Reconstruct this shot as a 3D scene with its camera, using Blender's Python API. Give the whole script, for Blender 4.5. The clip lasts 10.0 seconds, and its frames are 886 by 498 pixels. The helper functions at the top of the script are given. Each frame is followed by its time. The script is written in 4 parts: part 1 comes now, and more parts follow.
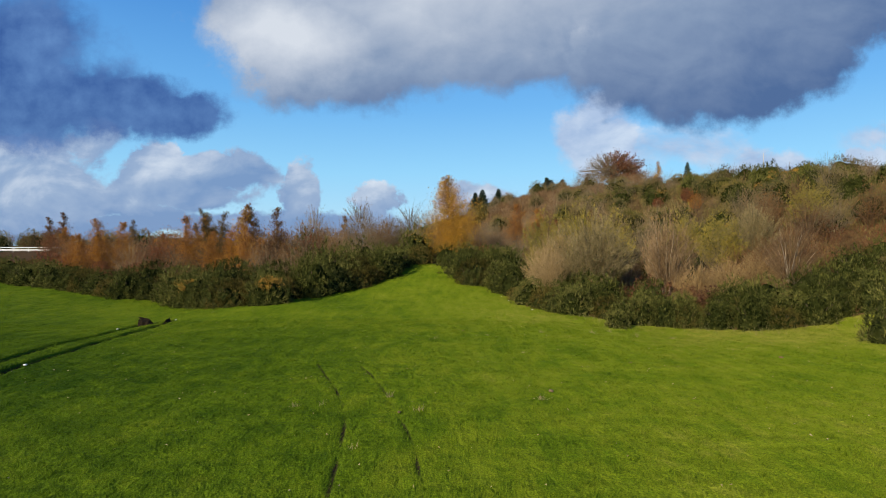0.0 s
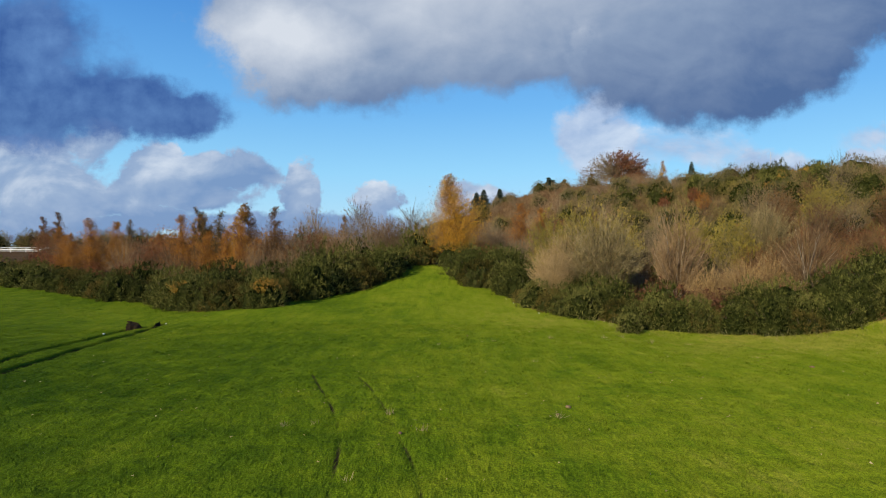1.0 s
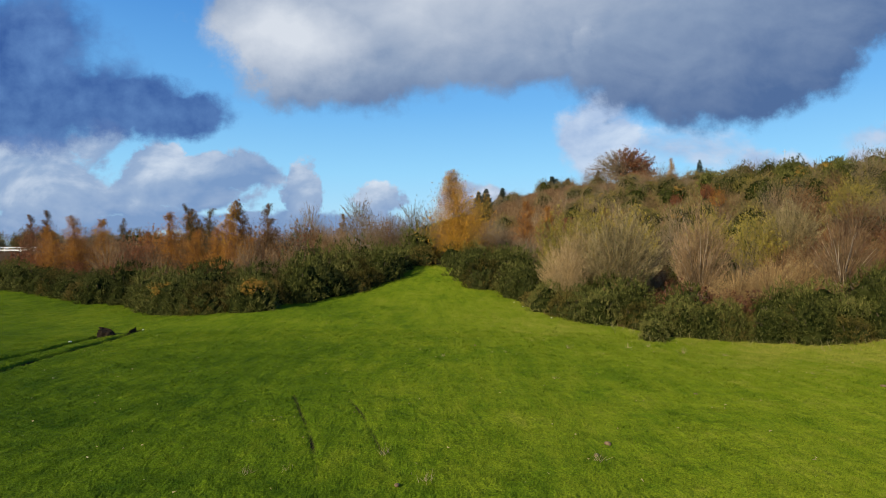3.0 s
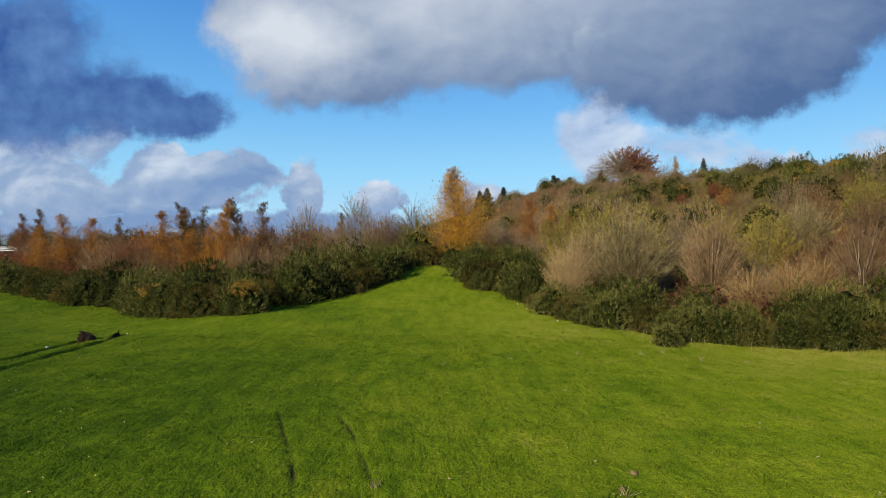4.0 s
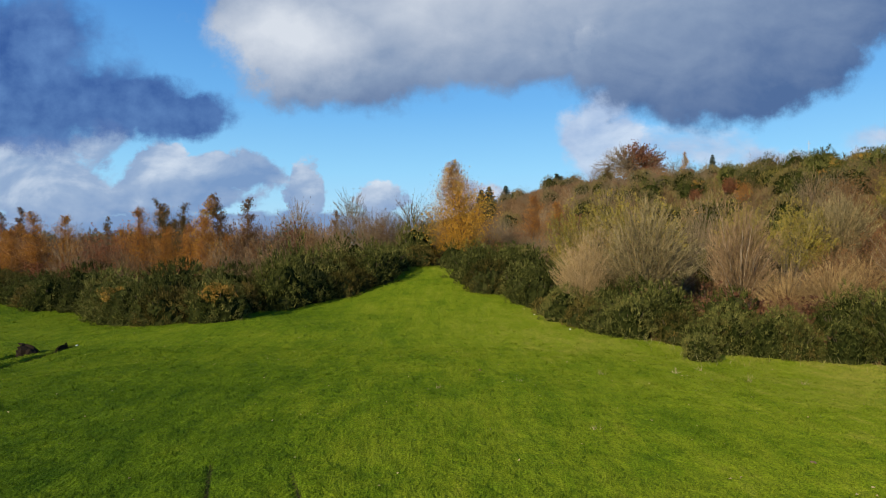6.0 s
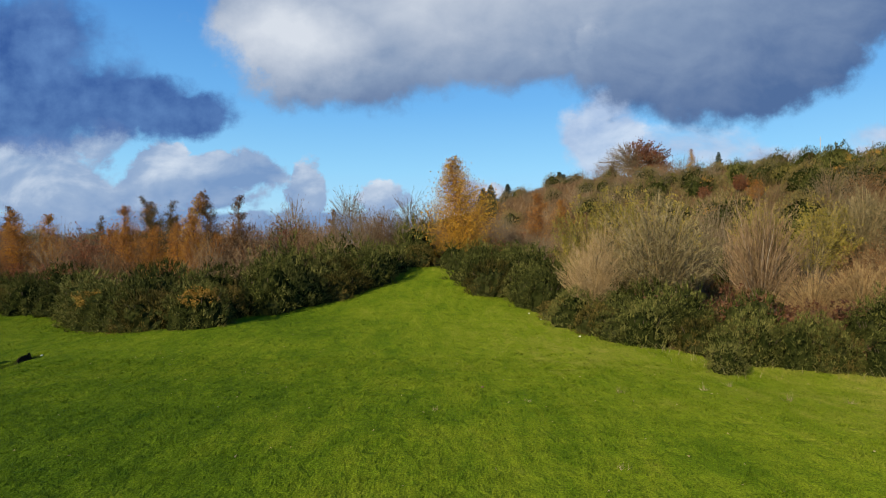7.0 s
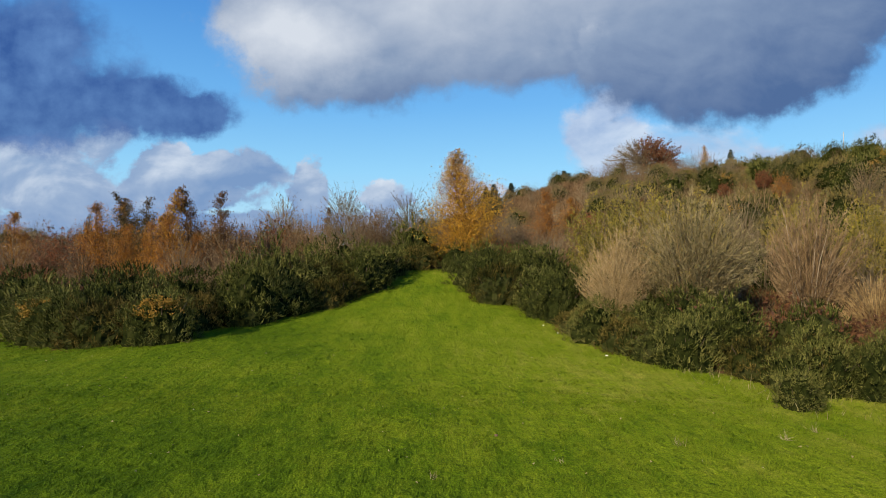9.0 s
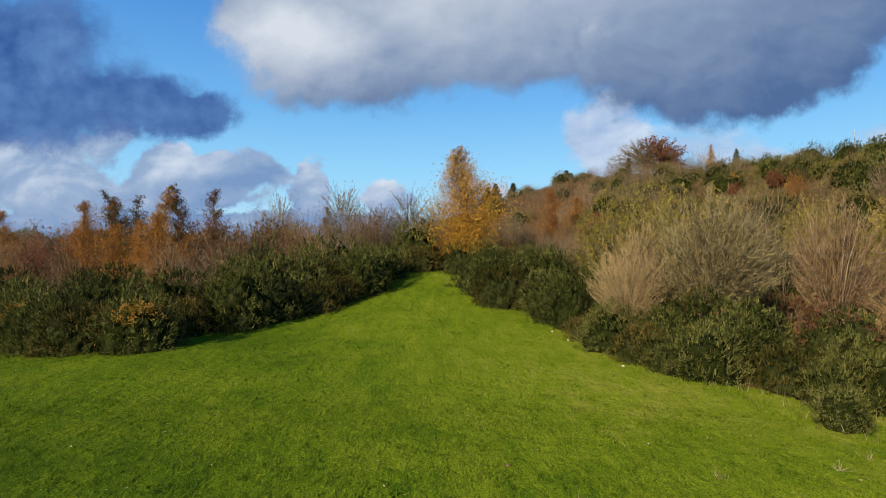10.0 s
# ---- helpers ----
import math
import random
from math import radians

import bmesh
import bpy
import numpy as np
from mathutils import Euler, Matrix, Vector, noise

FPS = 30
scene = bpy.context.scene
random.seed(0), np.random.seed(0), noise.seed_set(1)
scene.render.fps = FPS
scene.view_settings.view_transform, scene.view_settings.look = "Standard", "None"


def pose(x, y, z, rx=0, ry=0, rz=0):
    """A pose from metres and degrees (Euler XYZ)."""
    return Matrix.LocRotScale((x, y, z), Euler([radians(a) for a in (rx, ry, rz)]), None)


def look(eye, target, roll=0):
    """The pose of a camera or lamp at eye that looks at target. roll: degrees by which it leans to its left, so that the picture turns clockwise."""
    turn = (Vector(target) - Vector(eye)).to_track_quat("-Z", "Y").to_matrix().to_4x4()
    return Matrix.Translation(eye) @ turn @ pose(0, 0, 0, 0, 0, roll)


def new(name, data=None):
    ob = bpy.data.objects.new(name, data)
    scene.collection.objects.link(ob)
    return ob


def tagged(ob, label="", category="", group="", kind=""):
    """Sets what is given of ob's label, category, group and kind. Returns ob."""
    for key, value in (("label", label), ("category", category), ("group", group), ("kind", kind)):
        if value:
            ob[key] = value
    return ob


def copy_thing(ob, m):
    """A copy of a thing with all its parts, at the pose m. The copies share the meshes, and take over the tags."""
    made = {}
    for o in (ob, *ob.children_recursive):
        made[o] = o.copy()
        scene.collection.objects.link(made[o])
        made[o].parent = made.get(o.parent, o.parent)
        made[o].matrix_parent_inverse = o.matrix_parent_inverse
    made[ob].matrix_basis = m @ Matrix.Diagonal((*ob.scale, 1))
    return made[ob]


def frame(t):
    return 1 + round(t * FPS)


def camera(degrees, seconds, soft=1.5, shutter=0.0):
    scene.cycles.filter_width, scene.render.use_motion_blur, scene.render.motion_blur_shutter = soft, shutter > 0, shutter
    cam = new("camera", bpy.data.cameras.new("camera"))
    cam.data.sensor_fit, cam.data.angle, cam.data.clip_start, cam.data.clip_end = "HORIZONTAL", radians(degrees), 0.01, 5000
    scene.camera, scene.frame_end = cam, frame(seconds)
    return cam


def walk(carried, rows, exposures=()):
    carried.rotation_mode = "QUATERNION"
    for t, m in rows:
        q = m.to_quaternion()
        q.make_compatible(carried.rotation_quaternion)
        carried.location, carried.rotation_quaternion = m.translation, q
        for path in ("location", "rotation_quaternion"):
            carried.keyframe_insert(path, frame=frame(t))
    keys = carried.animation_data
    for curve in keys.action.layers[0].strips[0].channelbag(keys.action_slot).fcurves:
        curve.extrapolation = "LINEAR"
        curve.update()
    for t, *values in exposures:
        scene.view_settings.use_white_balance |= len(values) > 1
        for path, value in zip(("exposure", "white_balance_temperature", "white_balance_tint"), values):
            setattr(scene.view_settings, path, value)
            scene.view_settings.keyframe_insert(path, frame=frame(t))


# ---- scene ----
cam = camera(75.6, 10.0, soft=0.45)
METRES, EYE, TILT, LEAN, TURN = 16.0, 3.8, 0.0, 0.0, 0.0
ROWS = [
    (0.0, 0.0, 0.0, 0.0, 0.0, 0.0, 0.0),
    (0.5, -0.0024, 0.0455, 0.0006, 0.03, 0.02, -0.02),
    (1.0, -0.0077, 0.0882, 0.0009, 0.06, 0.04, -0.03),
    (1.5, -0.0108, 0.1304, 0.0002, 0.1, 0.04, -0.05),
    (2.0, -0.0133, 0.1722, -0.001, 0.14, 0.05, -0.06),
    (2.5, -0.0151, 0.2138, -0.0028, 0.17, 0.06, -0.06),
    (4.0, -0.0163, 0.347, -0.0028, 0.25, 0.02, -0.08),
    (4.5, -0.0149, 0.3936, -0.004, 0.29, 0.02, -0.05),
    (5.0, -0.0116, 0.4446, -0.0055, 0.34, 0.03, -0.03),
    (5.5, -0.008, 0.4993, -0.0063, 0.38, 0.04, -0.02),
    (7.0, 0.0009, 0.68, -0.0023, 0.59, -0.08, 0.06),
    (7.5, 0.0013, 0.7407, 0.0011, 0.65, -0.09, 0.05),
    (8.0, 0.0007, 0.7982, 0.0011, 0.69, -0.1, 0.03),
    (8.5, 0.0005, 0.8535, 0.0025, 0.74, -0.1, 0.0),
    (9.0, -0.0008, 0.9048, 0.0041, 0.8, -0.1, -0.03),
    (9.5, -0.0026, 0.9545, 0.0047, 0.85, -0.08, -0.05),
    (10.0, -0.0053, 0.9984, 0.0057, 0.91, -0.06, -0.09),
]
walk(cam, [(t, pose(0, 0, EYE, TILT, LEAN, TURN) @ pose(METRES * x, METRES * y, METRES * z, 90 + pitch, roll, yaw)) for t, x, y, z, yaw, pitch, roll in ROWS], [(0.0, 0.55), (10.0, 0.55)])

# ---- world: broken cloud under a low autumn sun ----
SUN_EL, SUN_AZ = 24.0, 218.0          # degrees; azimuth clockwise from +y
sun_way = Vector((math.sin(radians(SUN_AZ)) * math.cos(radians(SUN_EL)),
                  math.cos(radians(SUN_AZ)) * math.cos(radians(SUN_EL)), math.sin(radians(SUN_EL))))
sun_data = bpy.data.lights.new("sun", "SUN")
sun_data.energy, sun_data.angle, sun_data.color = 5.0, radians(0.53), (1.0, 0.86, 0.64)
sun_lamp = new("sun", sun_data)
sun_lamp.matrix_world = look(sun_way * 100, (0, 0, 0))

world = bpy.data.worlds.new("sky")
scene.world = world
world.use_nodes = True


class Nodes:
    """Small helper to wire shader nodes."""

    def __init__(self, tree):
        self.tree = tree
        tree.nodes.clear()

    def add(self, kind, **props):
        n = self.tree.nodes.new(kind)
        for k, v in props.items():
            setattr(n, k, v)
        return n

    def put(self, socket, value):
        if isinstance(value, bpy.types.NodeSocket):
            self.tree.links.new(value, socket)
        else:
            socket.default_value = value

    def math(self, op, a, b=0.0, c=0.0, clamp=False):
        n = self.add("ShaderNodeMath", operation=op, use_clamp=clamp)
        for i, v in enumerate((a, b, c)):
            self.put(n.inputs[i], v)
        return n.outputs[0]

    def vec(self, op, a, b=(0, 0, 0)):
        n = self.add("ShaderNodeVectorMath", operation=op)
        self.put(n.inputs[0], a)
        self.put(n.inputs[1], b)
        return n.outputs["Value"] if op == "LENGTH" else n.outputs[0]

    def noise(self, vector, scale, detail=4.0, rough=0.55, distortion=0.0):
        n = self.add("ShaderNodeTexNoise")
        self.put(n.inputs["Vector"], vector)
        n.inputs["Scale"].default_value, n.inputs["Detail"].default_value = scale, detail
        n.inputs["Roughness"].default_value, n.inputs["Distortion"].default_value = rough, distortion
        return n

    def ramp(self, fac, *stops):
        n = self.add("ShaderNodeValToRGB")
        e = n.color_ramp.elements
        while len(e) < len(stops):
            e.new(0.5)
        for el, (p, c) in zip(e, stops):
            el.position, el.color = p, (*c, 1)
        self.put(n.inputs[0], fac)
        return n.outputs[0]

    def step(self, x, lo, hi):
        n = self.add("ShaderNodeMapRange", interpolation_type="SMOOTHSTEP")
        self.put(n.inputs[0], x)
        n.inputs[1].default_value, n.inputs[2].default_value = lo, hi
        return n.outputs[0]

    def mix(self, fac, a, b, blend="MIX"):
        n = self.add("ShaderNodeMix", data_type="RGBA", blend_type=blend)
        self.put(n.inputs[0], fac)
        self.put(n.inputs[6], a if isinstance(a, bpy.types.NodeSocket) else (*a, 1))
        self.put(n.inputs[7], b if isinstance(b, bpy.types.NodeSocket) else (*b, 1))
        return n.outputs[2]


W = Nodes(world.node_tree)
coord = W.add("ShaderNodeTexCoord").outputs["Generated"]
sep = W.add("ShaderNodeSeparateXYZ")
W.put(sep.inputs[0], coord)
dx, dy, dz = sep.outputs
ahead = W.math("MAXIMUM", dy, 0.12)
front = W.step(dy, 0.15, 0.45)
flat = W.add("ShaderNodeCombineXYZ")
W.put(flat.inputs[0], W.math("DIVIDE", dx, ahead))
W.put(flat.inputs[1], W.math("DIVIDE", dz, ahead))
flat = flat.outputs[0]
wisp = W.noise(flat, 4.2, 8.0, 0.62)
bend = W.vec("MULTIPLY", W.vec("SUBTRACT", wisp.outputs["Color"], (0.5, 0.5, 0.5)), (0.22, 0.15, 0.0))
here = W.vec("ADD", flat, bend)
fine = W.noise(flat, 12.0, 6.0, 0.6)


def heap(clouds, at_vec):
    """The greatest of several soft ellipses: centre along and up, half axes, weight."""
    total = None
    for cu, cv, ru, rv, w in clouds:
        d = W.vec("LENGTH", W.vec("MULTIPLY", W.vec("SUBTRACT", at_vec, (cu, cv, 0)), (1 / ru, 1 / rv, 0)))
        e = W.math("MULTIPLY", W.math("SUBTRACT", 1.0, d), w)
        total = e if total is None else W.math("MAXIMUM", total, e)
    return total


BIG = [(-0.16, 0.42, 0.29, 0.205, 1), (0.40, 0.40, 0.32, 0.200, 1), (0.10, 0.43, 0.32, 0.170, 1), (0.53, 0.345, 0.21, 0.135, 1), (-0.25, 0.37, 0.14, 0.15, 1),
       (0.10, 0.52, 0.60, 0.24, 1), (0.66, 0.45, 0.24, 0.12, 0.8)]
LEFT = [(-0.80, 0.265, 0.34, 0.095, 1), (-0.56, 0.245, 0.19, 0.06, 1), (-0.455, 0.235, 0.10, 0.05, 1), (-0.76, 0.36, 0.22, 0.13, 0.75)]
LOW = [(-0.70, 0.105, 0.15, 0.09, 1.0), (-0.80, 0.13, 0.12, 0.08, 0.9), (-0.52, 0.115, 0.075, 0.075, 1.0), (-0.42, 0.105, 0.11, 0.05, 1.0), (-0.51, 0.160, 0.055, 0.045, 1), (-0.38, 0.13, 0.10, 0.05, 0.9), (-0.235, 0.11, 0.046, 0.056, 1.0),
       (-0.105, 0.085, 0.036, 0.036, 0.8), (0.06, 0.09, 0.10, 0.035, 0.7), (-0.5, 0.04, 0.7, 0.035, 0.6), (-0.78, 0.19, 0.24, 0.035, 0.6)]
RIGHT = [(0.27, 0.19, 0.075, 0.085, 0.9), (0.57, 0.15, 0.10, 0.04, 1.0), (0.74, 0.155, 0.07, 0.03, 1.0), (0.76, 0.19, 0.08, 0.03, 0.5), (0.40, 0.17, 0.15, 0.05, 0.5), (0.72, 0.13, 0.1, 0.02, 0.8)]
fuzz = W.math("MULTIPLY", W.math("SUBTRACT", fine.outputs[0], 0.5), 0.7)
puff = W.noise(W.vec("MULTIPLY", flat, (1.0, 1.5, 1.0)), 7.0, 6.0, 0.52, 0.3)
lit_side = W.noise(W.vec("MULTIPLY", W.vec("ADD", flat, (-0.014, 0.016, 0.0)), (1.0, 1.5, 1.0)), 7.0, 6.0, 0.52, 0.3)
relief = W.math("MULTIPLY", W.math("SUBTRACT", puff.outputs[0], lit_side.outputs[0]), 2.1)
heave = W.math("MULTIPLY", W.math("SUBTRACT", puff.outputs[0], 0.5), 1.5)
big = W.step(W.math("ADD", heap(BIG, here), W.math("MULTIPLY", fuzz, 0.6)), 0.0, 0.22)
left = W.step(W.math("ADD", heap(LEFT, here), fuzz), -0.02, 0.40)
low = W.step(W.math("ADD", heap(LOW, here), W.math("ADD", heave, W.math("MULTIPLY", fuzz, 0.4))), 0.02, 0.24)
right = W.step(W.math("ADD", heap(RIGHT, here), heave), 0.0, 0.42)

sky = W.add("ShaderNodeTexSky", sky_type="NISHITA", sun_disc=False)
sky.sun_elevation, sky.sun_rotation = radians(SUN_EL), radians(SUN_AZ)
sky.air_density, sky.dust_density, sky.ozone_density = 1.0, 0.3, 2.0
air = W.add("ShaderNodeHueSaturation")
air.inputs["Saturation"].default_value = 1.2
air.inputs["Value"].default_value = 0.11
W.put(air.inputs["Color"], sky.outputs[0])
blue = W.ramp(dz, (0.0, (0.50, 0.80, 1.02)), (0.13, (0.32, 0.72, 1.06)), (0.24, (0.175, 0.52, 0.99)), (0.38, (0.085, 0.33, 0.82)), (1.0, (0.04, 0.17, 0.50)))
clear = W.mix(0.82, air.outputs[0], blue)

glow = W.math("ADD", heap([(-0.29, 0.37, 0.28, 0.16, 1.15), (0.22, 0.40, 0.15, 0.16, 0.5), (0.215, 0.385, 0.06, 0.15, 0.55), (-0.04, 0.46, 0.5, 0.26, 0.85), (0.0, 0.80, 1.4, 0.42, 0.9), (0.1, 0.46, 0.8, 0.26, 0.6)], here),
              W.math("ADD", W.math("MULTIPLY", fuzz, 0.2), W.math("MULTIPLY", relief, 0.2)))
big_col = W.ramp(glow, (0.0, (0.085, 0.160, 0.34)), (0.35, (0.255, 0.345, 0.51)), (1.0, (0.70, 0.755, 0.84)))
left_col = W.ramp(W.math("ADD", fine.outputs[0], W.math("MULTIPLY", relief, 0.3)), (0.3, (0.035, 0.09, 0.31)), (0.8, (0.13, 0.26, 0.55)))
low_glow = W.math("ADD", W.math("ADD", relief, 0.32), W.math("MULTIPLY", heap([(-0.47, 0.17, 0.12, 0.07, 1), (-0.235, 0.14, 0.06, 0.05, 1), (-0.76, 0.15, 0.2, 0.06, 0.7), (-0.11, 0.11, 0.06, 0.04, 1), (0.06, 0.10, 0.12, 0.05, 1)], here), 0.4))
low_col = W.ramp(low_glow, (0.0, (0.19, 0.30, 0.54)), (0.42, (0.33, 0.43, 0.63)), (0.95, (0.72, 0.78, 0.88)))
out = W.mix(W.math("MULTIPLY", low, 0.9), clear, low_col)
out = W.mix(W.math("MULTIPLY", right, 0.88), out, W.ramp(W.math("ADD", relief, 0.3), (0.0, (0.36, 0.48, 0.72)), (0.8, (0.76, 0.84, 0.95))))
out = W.mix(W.math("MULTIPLY", left, 0.92), out, left_col)
out = W.mix(big, out, big_col)
# the unseen rest of the sky: broken cloud all round, dimmed to lessen fill light
roll_n = W.noise(coord, 2.6, 7.0, 0.6)
rest = W.mix(W.step(roll_n.outputs[0], 0.54, 0.70), clear, (0.31, 0.34, 0.41))
out = W.mix(front, rest, out)
bg = W.add("ShaderNodeBackground")
W.put(bg.inputs[0], out)
bg.inputs[1].default_value = 0.66
W.put(W.add("ShaderNodeOutputWorld").inputs[0], bg.outputs[0])


# ---- materials ----
def plant_mat(name, colours, rough=0.6, through_light=0.25, spec=0.3):
    """Leaf or twig: colours of single leaves or twigs and of whole plants vary."""
    m = bpy.data.materials.new(name)
    m.use_nodes = True
    N = Nodes(m.node_tree)
    geo = N.add("ShaderNodeNewGeometry")
    info = N.add("ShaderNodeObjectInfo")
    pos = N.add("ShaderNodeTexCoord").outputs["Object"]
    patch = N.math("ADD", N.noise(pos, 1.3, 3.0).outputs[0], N.math("MULTIPLY", N.math("SUBTRACT", N.noise(pos, 4.5, 2.0).outputs[0], 0.5), 1.3))
    r = N.math("ADD", N.math("MULTIPLY", geo.outputs["Random Per Island"], 0.50),
               N.math("ADD", N.math("MULTIPLY", N.math("SUBTRACT", patch, 0.5), 1.5), N.math("MULTIPLY", info.outputs["Random"], 0.50)))
    steps = len(colours) - 1
    col = N.ramp(r, *[(i / max(steps, 1), c) for i, c in enumerate(colours)])
    grain = N.noise(pos, 40.0, 2.0).outputs[0]
    col = N.mix(0.35, col, N.mix(1.0, col, N.ramp(grain, (0.3, (0.45, 0.45, 0.45)), (0.7, (1.3, 1.3, 1.3))), "MULTIPLY"))
    p = N.add("ShaderNodeBsdfPrincipled")
    N.put(p.inputs["Base Color"], col)
    p.inputs["Roughness"].default_value = rough
    p.inputs["Specular IOR Level"].default_value = spec
    surf = p.outputs[0]
    if through_light:
        t = N.add("ShaderNodeBsdfTranslucent")
        N.put(t.inputs[0], col)
        x = N.add("ShaderNodeMixShader")
        x.inputs[0].default_value = through_light
        N.put(x.inputs[1], surf)
        N.put(x.inputs[2], t.outputs[0])
        surf = x.outputs[0]
    N.put(N.add("ShaderNodeOutputMaterial").inputs[0], surf)
    return m


def solid_mat(name, a, b, scale, rough=0.8, bump=0.3, spec=0.3):
    m = bpy.data.materials.new(name)
    m.use_nodes = True
    N = Nodes(m.node_tree)
    pos = N.add("ShaderNodeTexCoord").outputs["Object"]
    n1, n2 = N.noise(pos, scale, 5.0, 0.6), N.noise(pos, scale * 7, 4.0, 0.6)
    f = N.math("ADD", N.math("MULTIPLY", n1.outputs[0], 0.6), N.math("MULTIPLY", n2.outputs[0], 0.4))
    p = N.add("ShaderNodeBsdfPrincipled")
    N.put(p.inputs["Base Color"], N.ramp(f, (0.35, a), (0.65, b)))
    p.inputs["Roughness"].default_value = rough
    p.inputs["Specular IOR Level"].default_value = spec
    bp = N.add("ShaderNodeBump")
    bp.inputs["Strength"].default_value, bp.inputs["Distance"].default_value = bump, 0.03
    N.put(bp.inputs["Height"], f)
    N.put(p.inputs["Normal"], bp.outputs[0])
    N.put(N.add("ShaderNodeOutputMaterial").inputs[0], p.outputs[0])
    return m


def grass_colour(N, pos):
    """Sward colour by place: lush green, yellower and drier in patches, straw to the right; the right and far end are
    also brightened to imitate sunlight.
    """
    wide = N.noise(pos, 0.09, 4.0, 0.6).outputs[0]
    mid = N.noise(pos, 0.7, 4.0, 0.6, 0.4).outputs[0]
    small = N.noise(pos, 6.0, 4.0, 0.65).outputs[0]
    combed = N.add("ShaderNodeMapping")
    combed.inputs["Rotation"].default_value, combed.inputs["Scale"].default_value = (0, 0, 0.5), (2.6, 0.55, 1.0)
    N.put(combed.inputs["Vector"], pos)
    streak = N.noise(combed.outputs[0], 1.0, 4.0, 0.6, 0.3).outputs[0]      # laid one way by the mower
    f = N.math("ADD", N.math("MULTIPLY", wide, 0.36), N.math("ADD", N.math("MULTIPLY", mid, 0.24), N.math("ADD", N.math("MULTIPLY", streak, 0.22), N.math("MULTIPLY", small, 0.18))))
    sp = N.add("ShaderNodeSeparateXYZ")
    N.put(sp.inputs[0], pos)
    # left to right: yellower turf, plus the brighter sunlit side put into the colour
    dry = N.math("MULTIPLY", N.math("SUBTRACT", N.step(N.math("SUBTRACT", sp.outputs[0], N.math("MULTIPLY", sp.outputs[1], 0.1)), -17.0, 15.0), 0.50), 0.17)
    f = N.math("ADD", N.math("ADD", f, dry), N.math("MULTIPLY", N.step(sp.outputs[1], 15.0, 36.0), 0.07))   # drier towards the scrub, and brightened there in place of sun on far blades
    col = N.ramp(f, (0.36, (0.040, 0.082, 0.0035)), (0.47, (0.094, 0.149, 0.0055)), (0.57, (0.150, 0.195, 0.009)), (0.70, (0.242, 0.240, 0.032)))
    return col, f


def ground_mat():
    m = bpy.data.materials.new("sward")
    m.use_nodes = True
    N = Nodes(m.node_tree)
    pos = N.add("ShaderNodeTexCoord").outputs["Object"]
    col, f = grass_colour(N, pos)
    soil = N.add("ShaderNodeAttribute", attribute_name="soil").outputs["Fac"]
    litter = N.add("ShaderNodeAttribute", attribute_name="litter").outputs["Fac"]
    speck = N.noise(pos, 30.0, 3.0, 0.7).outputs[0]
    col = N.mix(1.0, col, N.ramp(speck, (0.3, (0.32, 0.36, 0.4)), (0.72, (1.3, 1.25, 1.35))), "MULTIPLY")   # thatch between the blades, its dark specks also standing in for shade at the roots
    earth = N.ramp(speck, (0.3, (0.008, 0.006, 0.004)), (0.7, (0.032, 0.023, 0.014)))
    dead = N.ramp(N.math("ADD", N.math("MULTIPLY", f, 0.5), N.math("MULTIPLY", speck, 0.5)), (0.35, (0.030, 0.018, 0.009)), (0.62, (0.10, 0.060, 0.027)))
    col = N.mix(N.step(N.math("ADD", litter, N.math("MULTIPLY", N.math("SUBTRACT", f, 0.5), 1.0)), 0.3, 0.7), col, dead)
    col = N.mix(N.step(N.math("ADD", soil, N.math("MULTIPLY", N.math("SUBTRACT", speck, 0.5), 1.2)), 0.30, 0.75), col, earth)
    p = N.add("ShaderNodeBsdfPrincipled")
    N.put(p.inputs["Base Color"], col)
    p.inputs["Roughness"].default_value = 0.95
    p.inputs["Diffuse Roughness"].default_value = 0.6
    p.inputs["Specular IOR Level"].default_value = 0.03
    bp = N.add("ShaderNodeBump")
    comb = N.add("ShaderNodeMapping")
    comb.inputs["Rotation"].default_value, comb.inputs["Scale"].default_value = (0, 0, 0.5), (6.5, 2.2, 1.0)
    N.put(comb.inputs["Vector"], pos)
    swath = N.noise(comb.outputs[0], 1.0, 4.0, 0.65, 0.5).outputs[0]
    bp.inputs["Strength"].default_value, bp.inputs["Distance"].default_value = 1.0, 0.085
    N.put(bp.inputs["Height"], N.math("ADD", N.math("MULTIPLY", speck, 0.25), N.math("ADD", N.math("MULTIPLY", swath, 1.1), N.math("MULTIPLY", N.noise(pos, 2.6, 5.0, 0.6, 0.6).outputs[0], 1.8))))
    N.put(p.inputs["Normal"], bp.outputs[0])
    N.put(N.add("ShaderNodeOutputMaterial").inputs[0], p.outputs[0])
    return m


